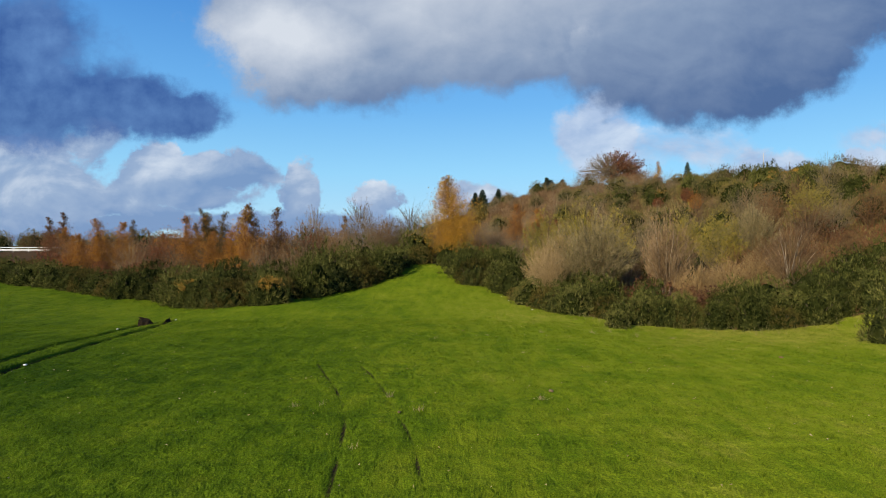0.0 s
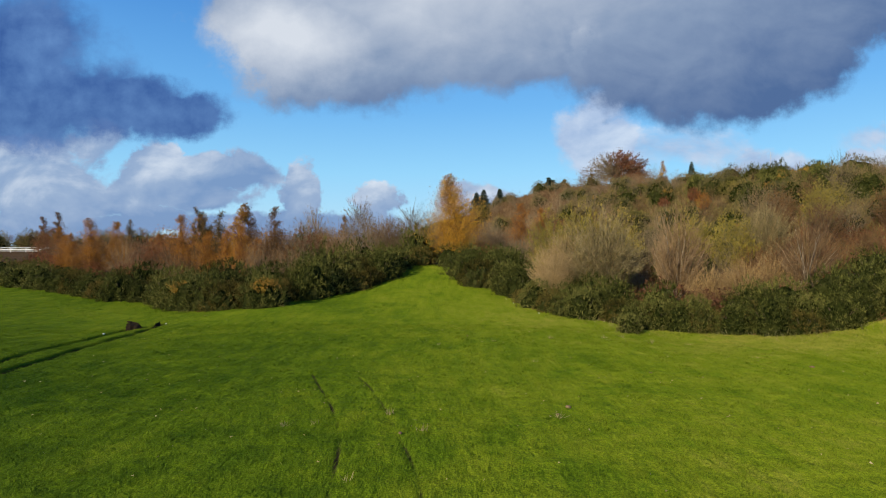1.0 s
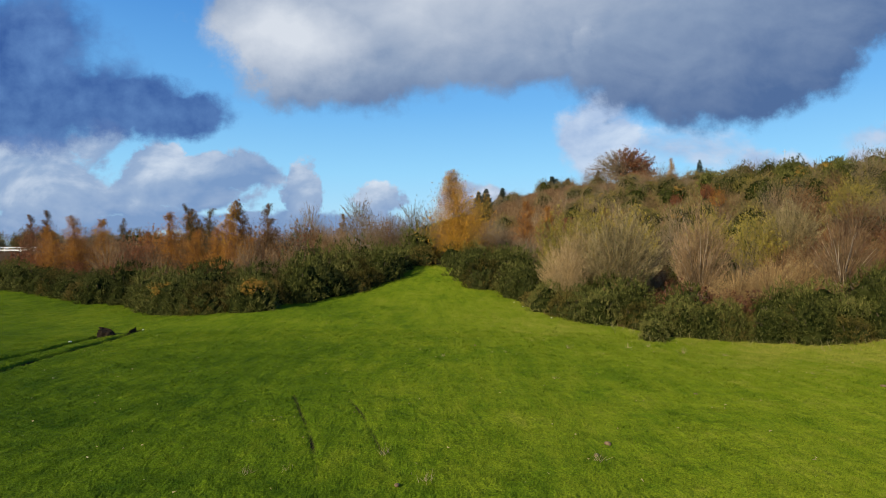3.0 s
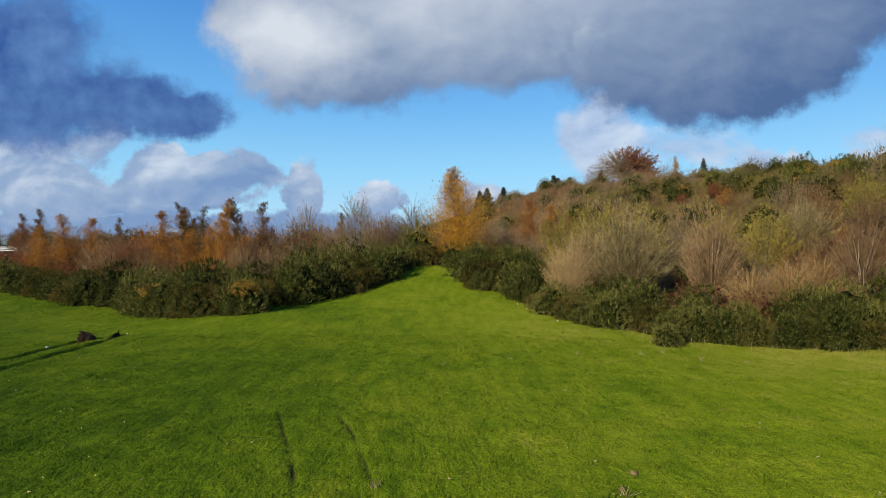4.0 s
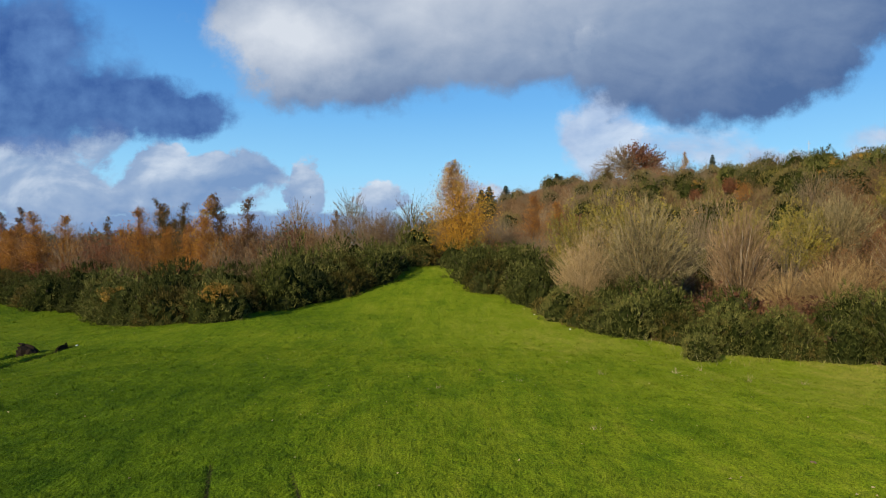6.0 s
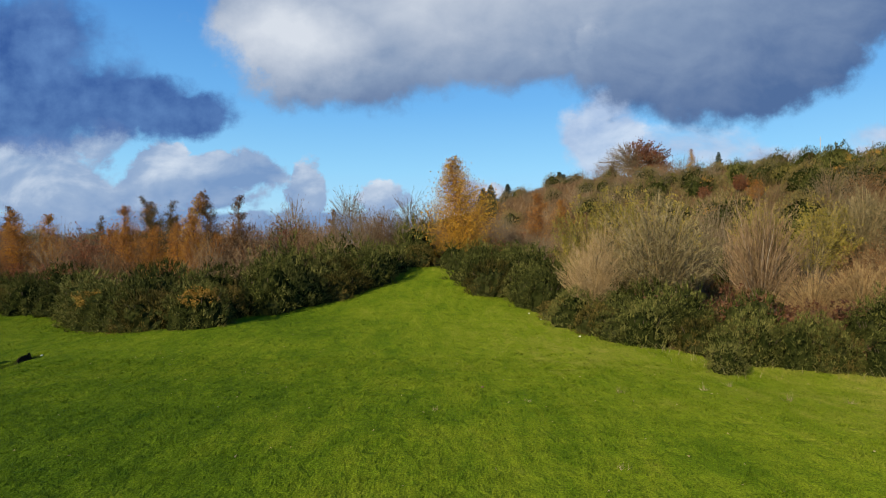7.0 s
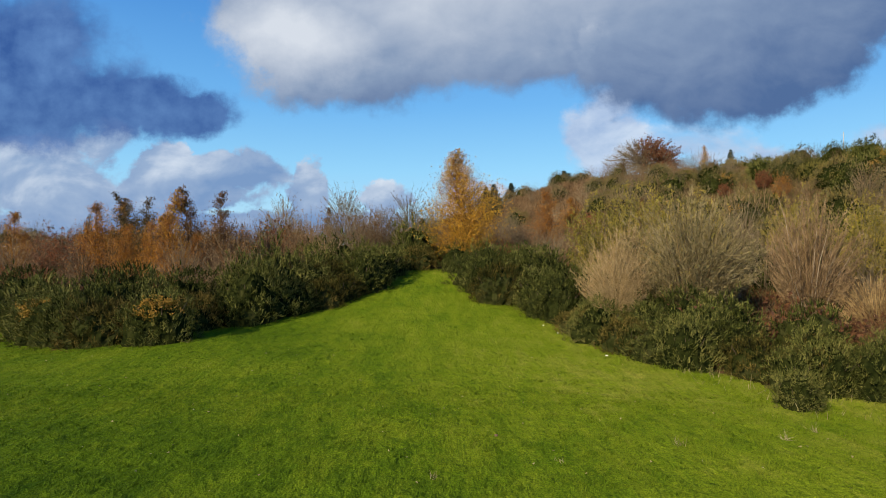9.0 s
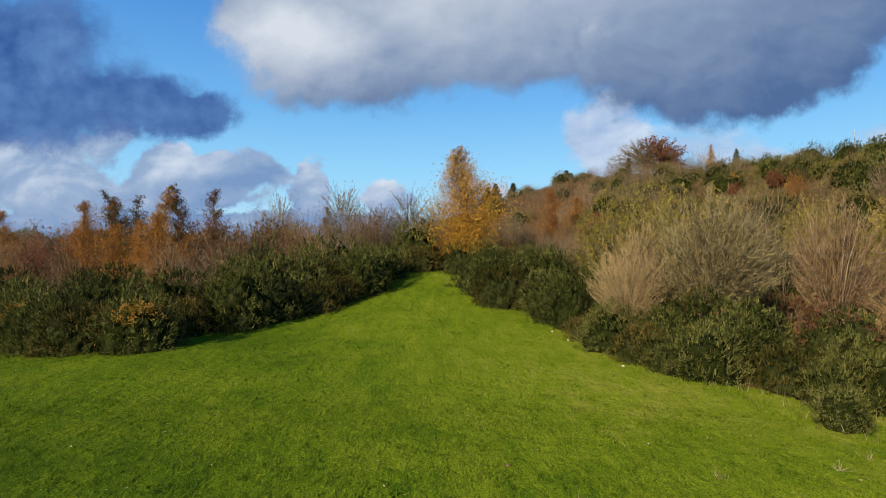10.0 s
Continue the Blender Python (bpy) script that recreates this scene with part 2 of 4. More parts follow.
def blade_mat():
    m = bpy.data.materials.new("grass_blade")
    m.use_nodes = True
    N = Nodes(m.node_tree)
    pos = N.add("ShaderNodeTexCoord").outputs["Object"]
    col, f = grass_colour(N, pos)
    r = N.add("ShaderNodeNewGeometry").outputs["Random Per Island"]
    col = N.mix(1.0, col, N.ramp(r, (0.0, (0.42, 0.46, 0.46)), (0.6, (0.80, 0.84, 0.86)), (1.0, (0.95, 0.97, 1.0))), "MULTIPLY")
    p = N.add("ShaderNodeBsdfPrincipled")
    N.put(p.inputs["Base Color"], col)
    p.inputs["Roughness"].default_value = 0.75
    p.inputs["Specular IOR Level"].default_value = 0.06
    t = N.add("ShaderNodeBsdfTranslucent")
    N.put(t.inputs[0], col)
    x = N.add("ShaderNodeMixShader")
    x.inputs[0].default_value = 0.2
    N.put(x.inputs[1], p.outputs[0])
    N.put(x.inputs[2], t.outputs[0])
    N.put(N.add("ShaderNodeOutputMaterial").inputs[0], x.outputs[0])
    return m


M_GROUND, M_BLADE = ground_mat(), blade_mat()
M_GORSE = plant_mat("gorse_spines", [(0.012, 0.016, 0.0025), (0.038, 0.045, 0.008), (0.088, 0.094, 0.020), (0.175, 0.162, 0.044)], 0.7, 0.15, spec=0.08)
M_GORSE_BROWN = plant_mat("gorse_spines_browned", [(0.016, 0.017, 0.003), (0.045, 0.041, 0.007), (0.095, 0.076, 0.016), (0.165, 0.115, 0.030)], 0.7, 0.15, spec=0.08)
# near-black filling for bushes: shade in the gaps put into the colour
M_CORE_SHADE = plant_mat("gorse_inner_shade", [(0.008, 0.011, 0.003), (0.020, 0.024, 0.006), (0.036, 0.038, 0.012)], 0.95, 0.0, spec=0.0)
M_BLOOM = plant_mat("gorse_blossom", [(0.24, 0.125, 0.015), (0.40, 0.22, 0.022)], 0.5, 0.2)
M_STEM = solid_mat("gorse_stem", (0.035, 0.025, 0.015), (0.09, 0.065, 0.04), 12)
M_TAN = plant_mat("twig_tan", [(0.16, 0.104, 0.042), (0.26, 0.178, 0.076), (0.37, 0.268, 0.13)], 0.65, 0.0)
M_BROWN = plant_mat("twig_brown", [(0.055, 0.029, 0.012), (0.105, 0.058, 0.023), (0.175, 0.108, 0.045)], 0.65, 0.0)
M_GREY = plant_mat("twig_grey", [(0.075, 0.055, 0.030), (0.145, 0.106, 0.058), (0.23, 0.178, 0.105)], 0.65, 0.0)
M_DUN = plant_mat("twig_dun", [(0.095, 0.074, 0.031), (0.182, 0.142, 0.062), (0.29, 0.232, 0.112)], 0.65, 0.0)
M_TAWNY = plant_mat("twig_tawny", [(0.110, 0.066, 0.024), (0.205, 0.130, 0.049), (0.325, 0.222, 0.094)], 0.65, 0.0)
M_WITHER = plant_mat("leaf_withered", [(0.070, 0.034, 0.011), (0.135, 0.064, 0.019), (0.21, 0.105, 0.030)], 0.7, 0.2)
M_UMBER = plant_mat("leaf_umber", [(0.045, 0.036, 0.010), (0.085, 0.060, 0.016), (0.14, 0.09, 0.025)], 0.7, 0.2)
M_GORSE_DRY = plant_mat("gorse_spines_dry", [(0.040, 0.042, 0.009), (0.085, 0.080, 0.018), (0.15, 0.13, 0.030), (0.23, 0.185, 0.045)], 0.7, 0.15, spec=0.08)
M_RUDDY = plant_mat("twig_ruddy", [(0.095, 0.058, 0.026), (0.178, 0.113, 0.053), (0.29, 0.196, 0.100)], 0.65, 0.0)
M_PALE = plant_mat("bark_pale", [(0.18, 0.135, 0.09), (0.27, 0.215, 0.15), (0.37, 0.31, 0.235)], 0.6, 0.0)
M_OLIVE = plant_mat("leaf_olive", [(0.14, 0.120, 0.016), (0.25, 0.200, 0.024), (0.36, 0.270, 0.036)], 0.55, 0.3)
M_ORANGE = plant_mat("leaf_orange", [(0.19, 0.070, 0.010), (0.34, 0.138, 0.015), (0.46, 0.215, 0.023)], 0.55, 0.35)
M_GOLD = plant_mat("leaf_gold", [(0.24, 0.095, 0.008), (0.44, 0.220, 0.015), (0.58, 0.35, 0.028)], 0.55, 0.3)
M_RUST = plant_mat("leaf_rust", [(0.08, 0.026, 0.010), (0.17, 0.056, 0.018), (0.25, 0.095, 0.032)], 0.6, 0.2)
M_BRACKEN = plant_mat("bracken_dead", [(0.055, 0.020, 0.008), (0.105, 0.042, 0.015), (0.18, 0.085, 0.030)], 0.7, 0.15)
M_DARK = plant_mat("needle_dark", [(0.008, 0.018, 0.009), (0.018, 0.034, 0.016), (0.035, 0.05, 0.022)], 0.55, 0.05)
M_SCRUB = plant_mat("scrub_leaf", [(0.042, 0.038, 0.013), (0.085, 0.074, 0.021), (0.145, 0.115, 0.03), (0.20, 0.145, 0.036)], 0.6, 0.15)
M_EARTH = solid_mat("bare_earth", (0.006, 0.005, 0.003), (0.024, 0.017, 0.011), 6, 0.95, 0.8, 0.05)
M_WHITE = solid_mat("white_rail_paint", (0.62, 0.62, 0.60), (0.78, 0.78, 0.76), 3, 0.45, 0.05)
M_MAST = solid_mat("galvanised_mast", (0.30, 0.31, 0.32), (0.42, 0.43, 0.44), 5, 0.45, 0.05)
M_STRAW = plant_mat("dry_stalk", [(0.20, 0.165, 0.065), (0.30, 0.25, 0.12), (0.40, 0.34, 0.19)], 0.65, 0.2)
M_PAPER = solid_mat("pale_scrap", (0.62, 0.62, 0.58), (0.8, 0.8, 0.78), 20, 0.6, 0.1)
M_STONE = solid_mat("field_stone", (0.10, 0.062, 0.032), (0.20, 0.135, 0.072), 14, 0.85, 0.6)


# ---- the lie of the land ----
def S(t):
    t = np.clip(t, 0, 1)
    return t * t * (3 - 2 * t)


def bump2(x, y, cx, cy, sx, sy):
    return np.exp(-((x - cx) / sx) ** 2 - ((y - cy) / sy) ** 2)


def land(x, y):
    """Height of the ground: a level field, a green tongue that climbs ahead, a dip on either side and the scrub hill."""
    g = 0.08 + 1.8 * S((y - 36) / 35)
    g = g - 0.32 * bump2(x, y, -19, 31, 7, 7) - 0.45 * bump2(x, y, 11.5, 28.5, 4.5, 5) + 0.30 * bump2(x, y, -9.5, 34.5, 5, 4)
    g = g + 1.5 * S((y - 29) / 25) * np.exp(-((x + 1.5) / 9) ** 2)
    g = g + 9.6 * S((x + 0.3 * (y - 50) - 10) / 36) + 0.09 * np.clip(y - 66, 0, 60) * S((x + 10) / 40)
    return g + 0.013 * np.clip(y - 60, 0, 110) * S((-x - 5) / 40)


RUTS = [  # wheel ruts in the turf: centre line, half width, depth, wear
    ([(-14.95, 31.6), (-14.7, 30.1), (-14.45, 27.0), (-14.2, 24.3), (-13.75, 20.2), (-13.4, 17.3), (-12.7, 14.0)], 0.19, 0.22, 1.2),
    ([(-15.85, 30.0), (-15.6, 27.2), (-15.5, 25.3), (-15.3, 22.1), (-14.8, 19.1), (-14.2, 16.0)], 0.18, 0.22, 1.2),
    ([(-4.05, 18.5), (-3.7, 17.5), (-3.0, 15.7), (-2.4, 13.7), (-2.1, 12.2), (-1.9, 10.5), (-1.7, 8.0)], 0.055, 0.045, 0.72),
    ([(-2.6, 18.2), (-2.1, 16.9), (-1.4, 14.5), (-1.0, 12.8), (-0.7, 11.6), (-0.5, 10.5), (-0.3, 8.5)], 0.052, 0.034, 0.64)]


def rut_mask(x, y):
    """Depth of the ruts and how bare their floor is."""
    deep, bare = np.zeros_like(x), np.zeros_like(x)
    for pts, half, depth, wear in RUTS:
        best = np.full(x.shape, 99.0)
        for (ax, ay), (bx, by) in zip(pts, pts[1:]):
            vx, vy = bx - ax, by - ay
            t = np.clip(((x - ax) * vx + (y - ay) * vy) / (vx * vx + vy * vy), 0, 1)
            best = np.minimum(best, np.hypot(x - ax - t * vx, y - ay - t * vy))
        gap = 0.30 if half < 0.1 else 0.2
        wob = 1.05 - 0.85 * gap + gap * np.sin(y * 2.3 + half * 90 + np.sin(5.3 * x)) + 0.5 * gap * np.sin(y * 3.7 + 2 * np.sin(1.3 * y) + half * 50)
        f = np.clip(1.25 - best / (half * 1.25), 0, 1) * np.clip(wob, 0.15 if half > 0.1 else 0.0, 1.2) 
        lip = np.exp(-((best - half * 1.9) / (half * 0.6)) ** 2) * 0.25
        deep = np.maximum(deep, f * depth) - lip * depth
        bare = np.maximum(bare, f * wear)
    for cx, cy, rx, ry, depth in ((-15.65, 29.6, 0.42, 0.7, 0.16), (-14.85, 30.9, 0.22, 0.7, 0.14)):
        e = np.hypot((x - cx) / rx, (y - cy) / ry) + 0.22 * np.sin(9 * x + 2) * np.sin(6 * y)
        f = np.clip(1.6 - 1.6 * e, 0, 1)
        deep, bare = np.maximum(deep, f * depth), np.maximum(bare, f * 1.2)
    return deep, bare


def wave(x, y):
    """Slight unevenness of the turf."""
    return 0.020 * np.sin(x * 1.3 + 1.1 * np.sin(y * 0.7)) * np.sin(y * 1.1 + 0.8 * np.sin(x * 0.9)) + 0.010 * np.sin(3.1 * x + 2.3 * y) * np.sin(2.2 * y - 1.7 * x) + 0.011 * np.sin(5.3 * x + 1.7 * np.sin(2.3 * y + 0.6 * x)) * np.sin(6.9 * y + 1.9 * np.sin(1.9 * x - 0.8 * y))


def steps_between(*spans):
    out = []
    for a, b, n in spans:
        out += list(np.linspace(a, b, n, endpoint=False))
    return np.array(out + [spans[-1][1]])


xs = steps_between((-3000, -300, 10), (-300, -60, 24), (-60, -17.5, 34), (-17.5, -11.4, 56), (-11.4, -4.5, 24), (-4.5, 0.2, 92), (0.2, 40, 46), (40, 100, 40), (100, 300, 16), (300, 3000, 10))
ys = steps_between((-3000, -100, 8), (-100, 0, 20), (0, 7, 20), (7, 19, 175), (19, 34, 68), (34, 60, 46), (60, 130, 34), (130, 300, 20), (300, 3000, 12))
gx, gy = np.meshgrid(xs, ys)


def mesh_from(name, verts, faces, mats, slots=None, smooth=False):
    me = bpy.data.meshes.new(name)
    verts, faces = np.asarray(verts, float), np.asarray(faces, int)
    k = faces.shape[1]
    me.vertices.add(len(verts))
    me.vertices.foreach_set("co", verts.ravel())
    me.loops.add(faces.size)
    me.loops.foreach_set("vertex_index", faces.ravel())
    me.polygons.add(len(faces))
    me.polygons.foreach_set("loop_start", np.arange(0, faces.size, k))
    if slots is not None:
        me.polygons.foreach_set("material_index", np.asarray(slots, int))
    me.polygons.foreach_set("use_smooth", np.full(len(faces), smooth))
    for m in mats:
        me.materials.append(m)
    me.update(calc_edges=True)
    return me


far_x = np.clip(gx, -160, 160)
far_y = np.clip(gy, -60, 220)
deep, bare = rut_mask(gx, gy)
near_field = S((70 - np.hypot(gx, gy - 25)) / 20)
gz = land(far_x, far_y) - deep + wave(gx, gy) * near_field
n_x, n_y = len(xs), len(ys)
idx = np.arange(n_x * n_y).reshape(n_y, n_x)
quads = np.stack([idx[:-1, :-1], idx[:-1, 1:], idx[1:, 1:], idx[1:, :-1]], -1).reshape(-1, 4)
ground_me = mesh_from("ground", np.stack([gx, gy, gz], -1).reshape(-1, 3), quads, [M_GROUND], smooth=True)


# ---- hedge lines ----
LEFT_LINE = [(-52, 58), (-46, 54.5), (-39, 50.5), (-31, 46), (-25, 42), (-21, 40.2), (-17, 37.4), (-14, 35.2), (-12, 35.4), (-10.6, 37.3), (-8.7, 39.8), (-6.6, 41.4),
             (-5.1, 43.3), (-4.2, 46.2), (-3.4, 49.4), (-2.3, 52.3), (-1.0, 52.6), (0.2, 50.4)]
RIGHT_LINE = [(0.3, 48.5), (0.8, 45.4), (1.6, 43.2), (2.9, 43.3), (3.7, 41.0), (4.7, 37.2), (5.6, 33.7), (7.0, 32.2), (8.3, 31.4), (8.6, 29.3), (9.5, 29.2), (11.3, 30.1), (13, 29.0), (14.2, 27.4), (16, 26.7), (18, 27.0), (20.5, 28.0)]


def hedge_depth(x, y):
    """How far a place lies behind the field's edge (positive: in the scrub)."""
    line = LEFT_LINE + RIGHT_LINE + [(24, 27), (60, 20)]
    best, sign = np.full(np.shape(x), 1e9), np.zeros(np.shape(x))
    for (ax, ay), (bx, by) in zip(line, line[1:]):
        vx, vy = bx - ax, by - ay
        t = np.clip(((x - ax) * vx + (y - ay) * vy) / (vx * vx + vy * vy), 0, 1)
        d = np.hypot(x - ax - t * vx, y - ay - t * vy)
        s = np.sign(vx * (y - ay) - vy * (x - ax))
        near = d < best
        best, sign = np.where(near, d, best), np.where(near, s, sign)
    return best * sign


inside = hedge_depth(gx, gy)
for key, values in (("soil", bare), ("litter", S((inside - 0.2) / 1.5) * (gy > 18) * (gy < 175) * (np.abs(gx) < 200))):
    a = ground_me.attributes.new(key, "FLOAT", "POINT")
    a.data.foreach_set("value", np.asarray(values, float).ravel())
ground = tagged(new("ground", ground_me), "short green turf with wheel ruts, browner under the scrub", "ground", kind="structure")


# ---- plant kit ----
rng = np.random.default_rng(7)


def unit(v):
    return v / np.maximum(np.linalg.norm(v, axis=-1, keepdims=True), 1e-9)


def spikes(p, d, length, width):
    """Three-sided tapered spines or twigs from p along d."""
    p, d = np.asarray(p, float), unit(np.asarray(d, float))
    n = len(p)
    length, width = np.broadcast_to(length, n)[:, None], np.broadcast_to(width, n)[:, None]
    a = unit(np.cross(d, np.where(np.abs(d[:, 2:3]) > 0.9, (1.0, 0, 0), (0, 0, 1.0))))
    b = np.cross(d, a)
    v = np.stack([p + width * a, p + width * (-0.5 * a + 0.87 * b), p + width * (-0.5 * a - 0.87 * b), p + length * d], 1).reshape(-1, 3)
    f = (np.arange(n)[:, None, None] * 4 + np.array([(0, 1, 3), (1, 2, 3), (2, 0, 3)])[None]).reshape(-1, 3)
    return v, f


def slivers(p, d, length, width):
    """Slim blades, one triangle each, from p along d."""
    p, d = np.asarray(p, float), unit(np.asarray(d, float))
    n = len(p)
    length, width = np.broadcast_to(length, n)[:, None], np.broadcast_to(width, n)[:, None]
    a = unit(np.cross(d, rng.normal(size=(n, 3))))
    v = np.stack([p - width * a, p + width * a, p + length * d], 1).reshape(-1, 3)
    return v, np.arange(3 * n).reshape(-1, 3)


def leaves(p, size, droop=0.0):
    """Small folded leaves: two triangles with a crease."""
    p = np.asarray(p, float)
    n = len(p)
    size = np.broadcast_to(size, n)[:, None]
    d = rng.normal(size=(n, 3))
    d[:, 2] -= droop
    d = unit(d)
    s = unit(np.cross(d, rng.normal(size=(n, 3))))
    up = np.cross(d, s)
    v = np.stack([p, p + size * (0.5 * d + 0.42 * s + 0.1 * up), p + size * d, p + size * (0.5 * d - 0.42 * s + 0.1 * up)], 1).reshape(-1, 3)
    f = (np.arange(n)[:, None, None] * 4 + np.array([(0, 1, 2), (0, 2, 3)])[None]).reshape(-1, 3)
    return v, f


def tube(points, radii, sides=5):
    """A tapered limb along points, closed at its tip."""
    points = np.asarray(points, float)
    t = unit(np.gradient(points, axis=0))
    a = unit(np.cross(t, np.where(np.abs(t[:, 2:3]) > 0.95, (1.0, 0, 0), (0, 0, 1.0))))
    b = np.cross(t, a)
    ang = np.linspace(0, 2 * np.pi, sides, endpoint=False)
    ring = points[:, None] + np.asarray(radii)[:, None, None] * (np.cos(ang)[None, :, None] * a[:, None] + np.sin(ang)[None, :, None] * b[:, None])
    f = []
    for i in range(len(points) - 1):
        for j in range(sides):
            k = (j + 1) % sides
            f += [(i * sides + j, i * sides + k, (i + 1) * sides + k), (i * sides + j, (i + 1) * sides + k, (i + 1) * sides + j)]
    return ring.reshape(-1, 3), np.array(f)


def join(*pieces):
    v, f, n = [], [], 0
    for pv, pf in pieces:
        v.append(pv)
        f.append(pf + n)
        n += len(pv)
    return np.concatenate(v), np.concatenate(f)


def part(name, vf, material, parent, label="", smooth=False):
    ob = new(name, mesh_from(name, vf[0], vf[1], [material], smooth=smooth))
    ob.parent = parent
    if label:
        ob["label"] = label
    return ob


def lump(d, seed, k=1.0):
    """Uneven outline of a bush by direction."""
    s = np.zeros(len(d))
    r = np.random.default_rng(seed)
    for amp, fr in ((0.19, 1.8), (0.14, 3.6), (0.10, 7.0), (0.06, 13.0)):
        w = r.normal(size=(3, 3)) * fr
        ph = r.uniform(0, 6.3, 3)
        s += amp * (1.5 * np.abs(np.sin(0.8 * (d @ w) + ph)) - 0.85).sum(-1) / 1.7      # rounded billows with creases between
    return 1 + k * s


def dome_dirs(n):
    i = np.arange(n) + 0.5
    z = 1 - i / n * 1.12
    ph = i * 2.39996
    r = np.sqrt(np.maximum(0, 1 - z * z))
    return np.stack([r * np.cos(ph), r * np.sin(ph), z], -1)


def dome_point(d, rad, high, seed):
    """A point on a domed bush of that radius and height."""
    flat_r = np.hypot(d[:, 0], d[:, 1])
    squeeze = np.maximum(flat_r, 1e-6) ** -0.08
    k = lump(d, seed)
    return np.stack([d[:, 0] * squeeze * rad * k, d[:, 1] * squeeze * rad * k, np.maximum(d[:, 2], -0.1) ** 1 * high * k], -1)


def core(rad, high, seed, nu=30, nv=12, shrink=0.74):
    th = np.linspace(0, 2 * np.pi, nu, endpoint=False)
    el = np.linspace(-0.12, np.pi / 2, nv)
    d = np.stack([np.outer(np.cos(el), np.cos(th)), np.outer(np.cos(el), np.sin(th)), np.outer(np.sin(el), np.ones(nu))], -1).reshape(-1, 3)
    v = dome_point(d, rad * shrink, high * shrink, seed)
    v[:, 2] -= 0.06
    f = []
    for i in range(nv - 1):
        for j in range(nu):
            k = (j + 1) % nu
            f += [(i * nu + j, i * nu + k, (i + 1) * nu + k), (i * nu + j, (i + 1) * nu + k, (i + 1) * nu + j)]
    return v, np.array(f)


def thing(name, label, category, group):
    ob = new(name)
    ob.empty_display_size = 0.2
    return tagged(ob, label, category, group)


def make_gorse(seed, rad, high, heads, shoots, spines, mat, label, bloom=0, size=1.0):
    """A gorse bush: upright spiny shoots in tufted heads over a core coloured dark as the shade inside, woody stems
    below, some with yellow blossom.
    """
    root = thing("gorse_bush", label, "gorse bush", "gorse along the field edge")
    d = unit(dome_dirs(heads) + rng.normal(size=(heads, 3)) * 0.07)
    head = dome_point(d, rad, high, seed) * rng.uniform(0.87, 1.03, (heads, 1))
    n = heads * shoots
    out = np.repeat(d, shoots, 0)
    aim = unit(out * 0.66 + (0, 0, 0.60) + rng.normal(size=(n, 3)) * 0.45)
    base = np.repeat(head, shoots, 0) - out * 0.09 * size + rng.normal(size=(n, 3)) * 0.040 * size
    ln = rng.uniform(0.13, 0.25, n) * size
    stalks = slivers(base, aim, ln, rng.uniform(0.014, 0.022, n) * size)
    m = n * spines
    along_t = rng.uniform(0.15, 0.95, (m, 1))
    p = np.repeat(base, spines, 0) + np.repeat(aim * ln[:, None], spines, 0) * along_t
    a = unit(np.repeat(aim, spines, 0) * 0.9 + rng.normal(size=(m, 3)) * 0.55)
    fol = part("foliage", join(stalks, slivers(p, a, rng.uniform(0.05, 0.09, m) * size, rng.uniform(0.009, 0.015, m) * size)), mat, root)
    part("inner_mass", core(rad, high, seed), M_CORE_SHADE, root)
    k = 7
    ang = rng.uniform(0, 6.28, k)
    st = [tube([(0.1 * math.cos(q), 0.1 * math.sin(q), -0.1), (0.4 * rad * math.cos(q), 0.4 * rad * math.sin(q), 0.35 * high), (0.7 * rad * math.cos(q), 0.7 * rad * math.sin(q), 0.7 * high)],
               (0.035, 0.025, 0.01), 4) for q in ang]
    part("stem_clump", join(*st), M_STEM, root)
    if bloom:
        score = -np.linalg.norm((base - (0.25 * rad, -0.80 * rad, 0.62 * high)) * (0.7, 0.7, 1.4), axis=1) + rng.normal(size=n) * 0.09
        pick = np.argsort(-score)[:bloom]
        bp = np.repeat(base[pick] + aim[pick] * 0.20 * size, 9, 0) + rng.normal(size=(bloom * 9, 3)) * 0.05 * size
        part("blossom", leaves(bp, rng.uniform(0.035, 0.065, len(bp)) * size), M_BLOOM, fol, "yellow-orange gorse blossom")
    return root


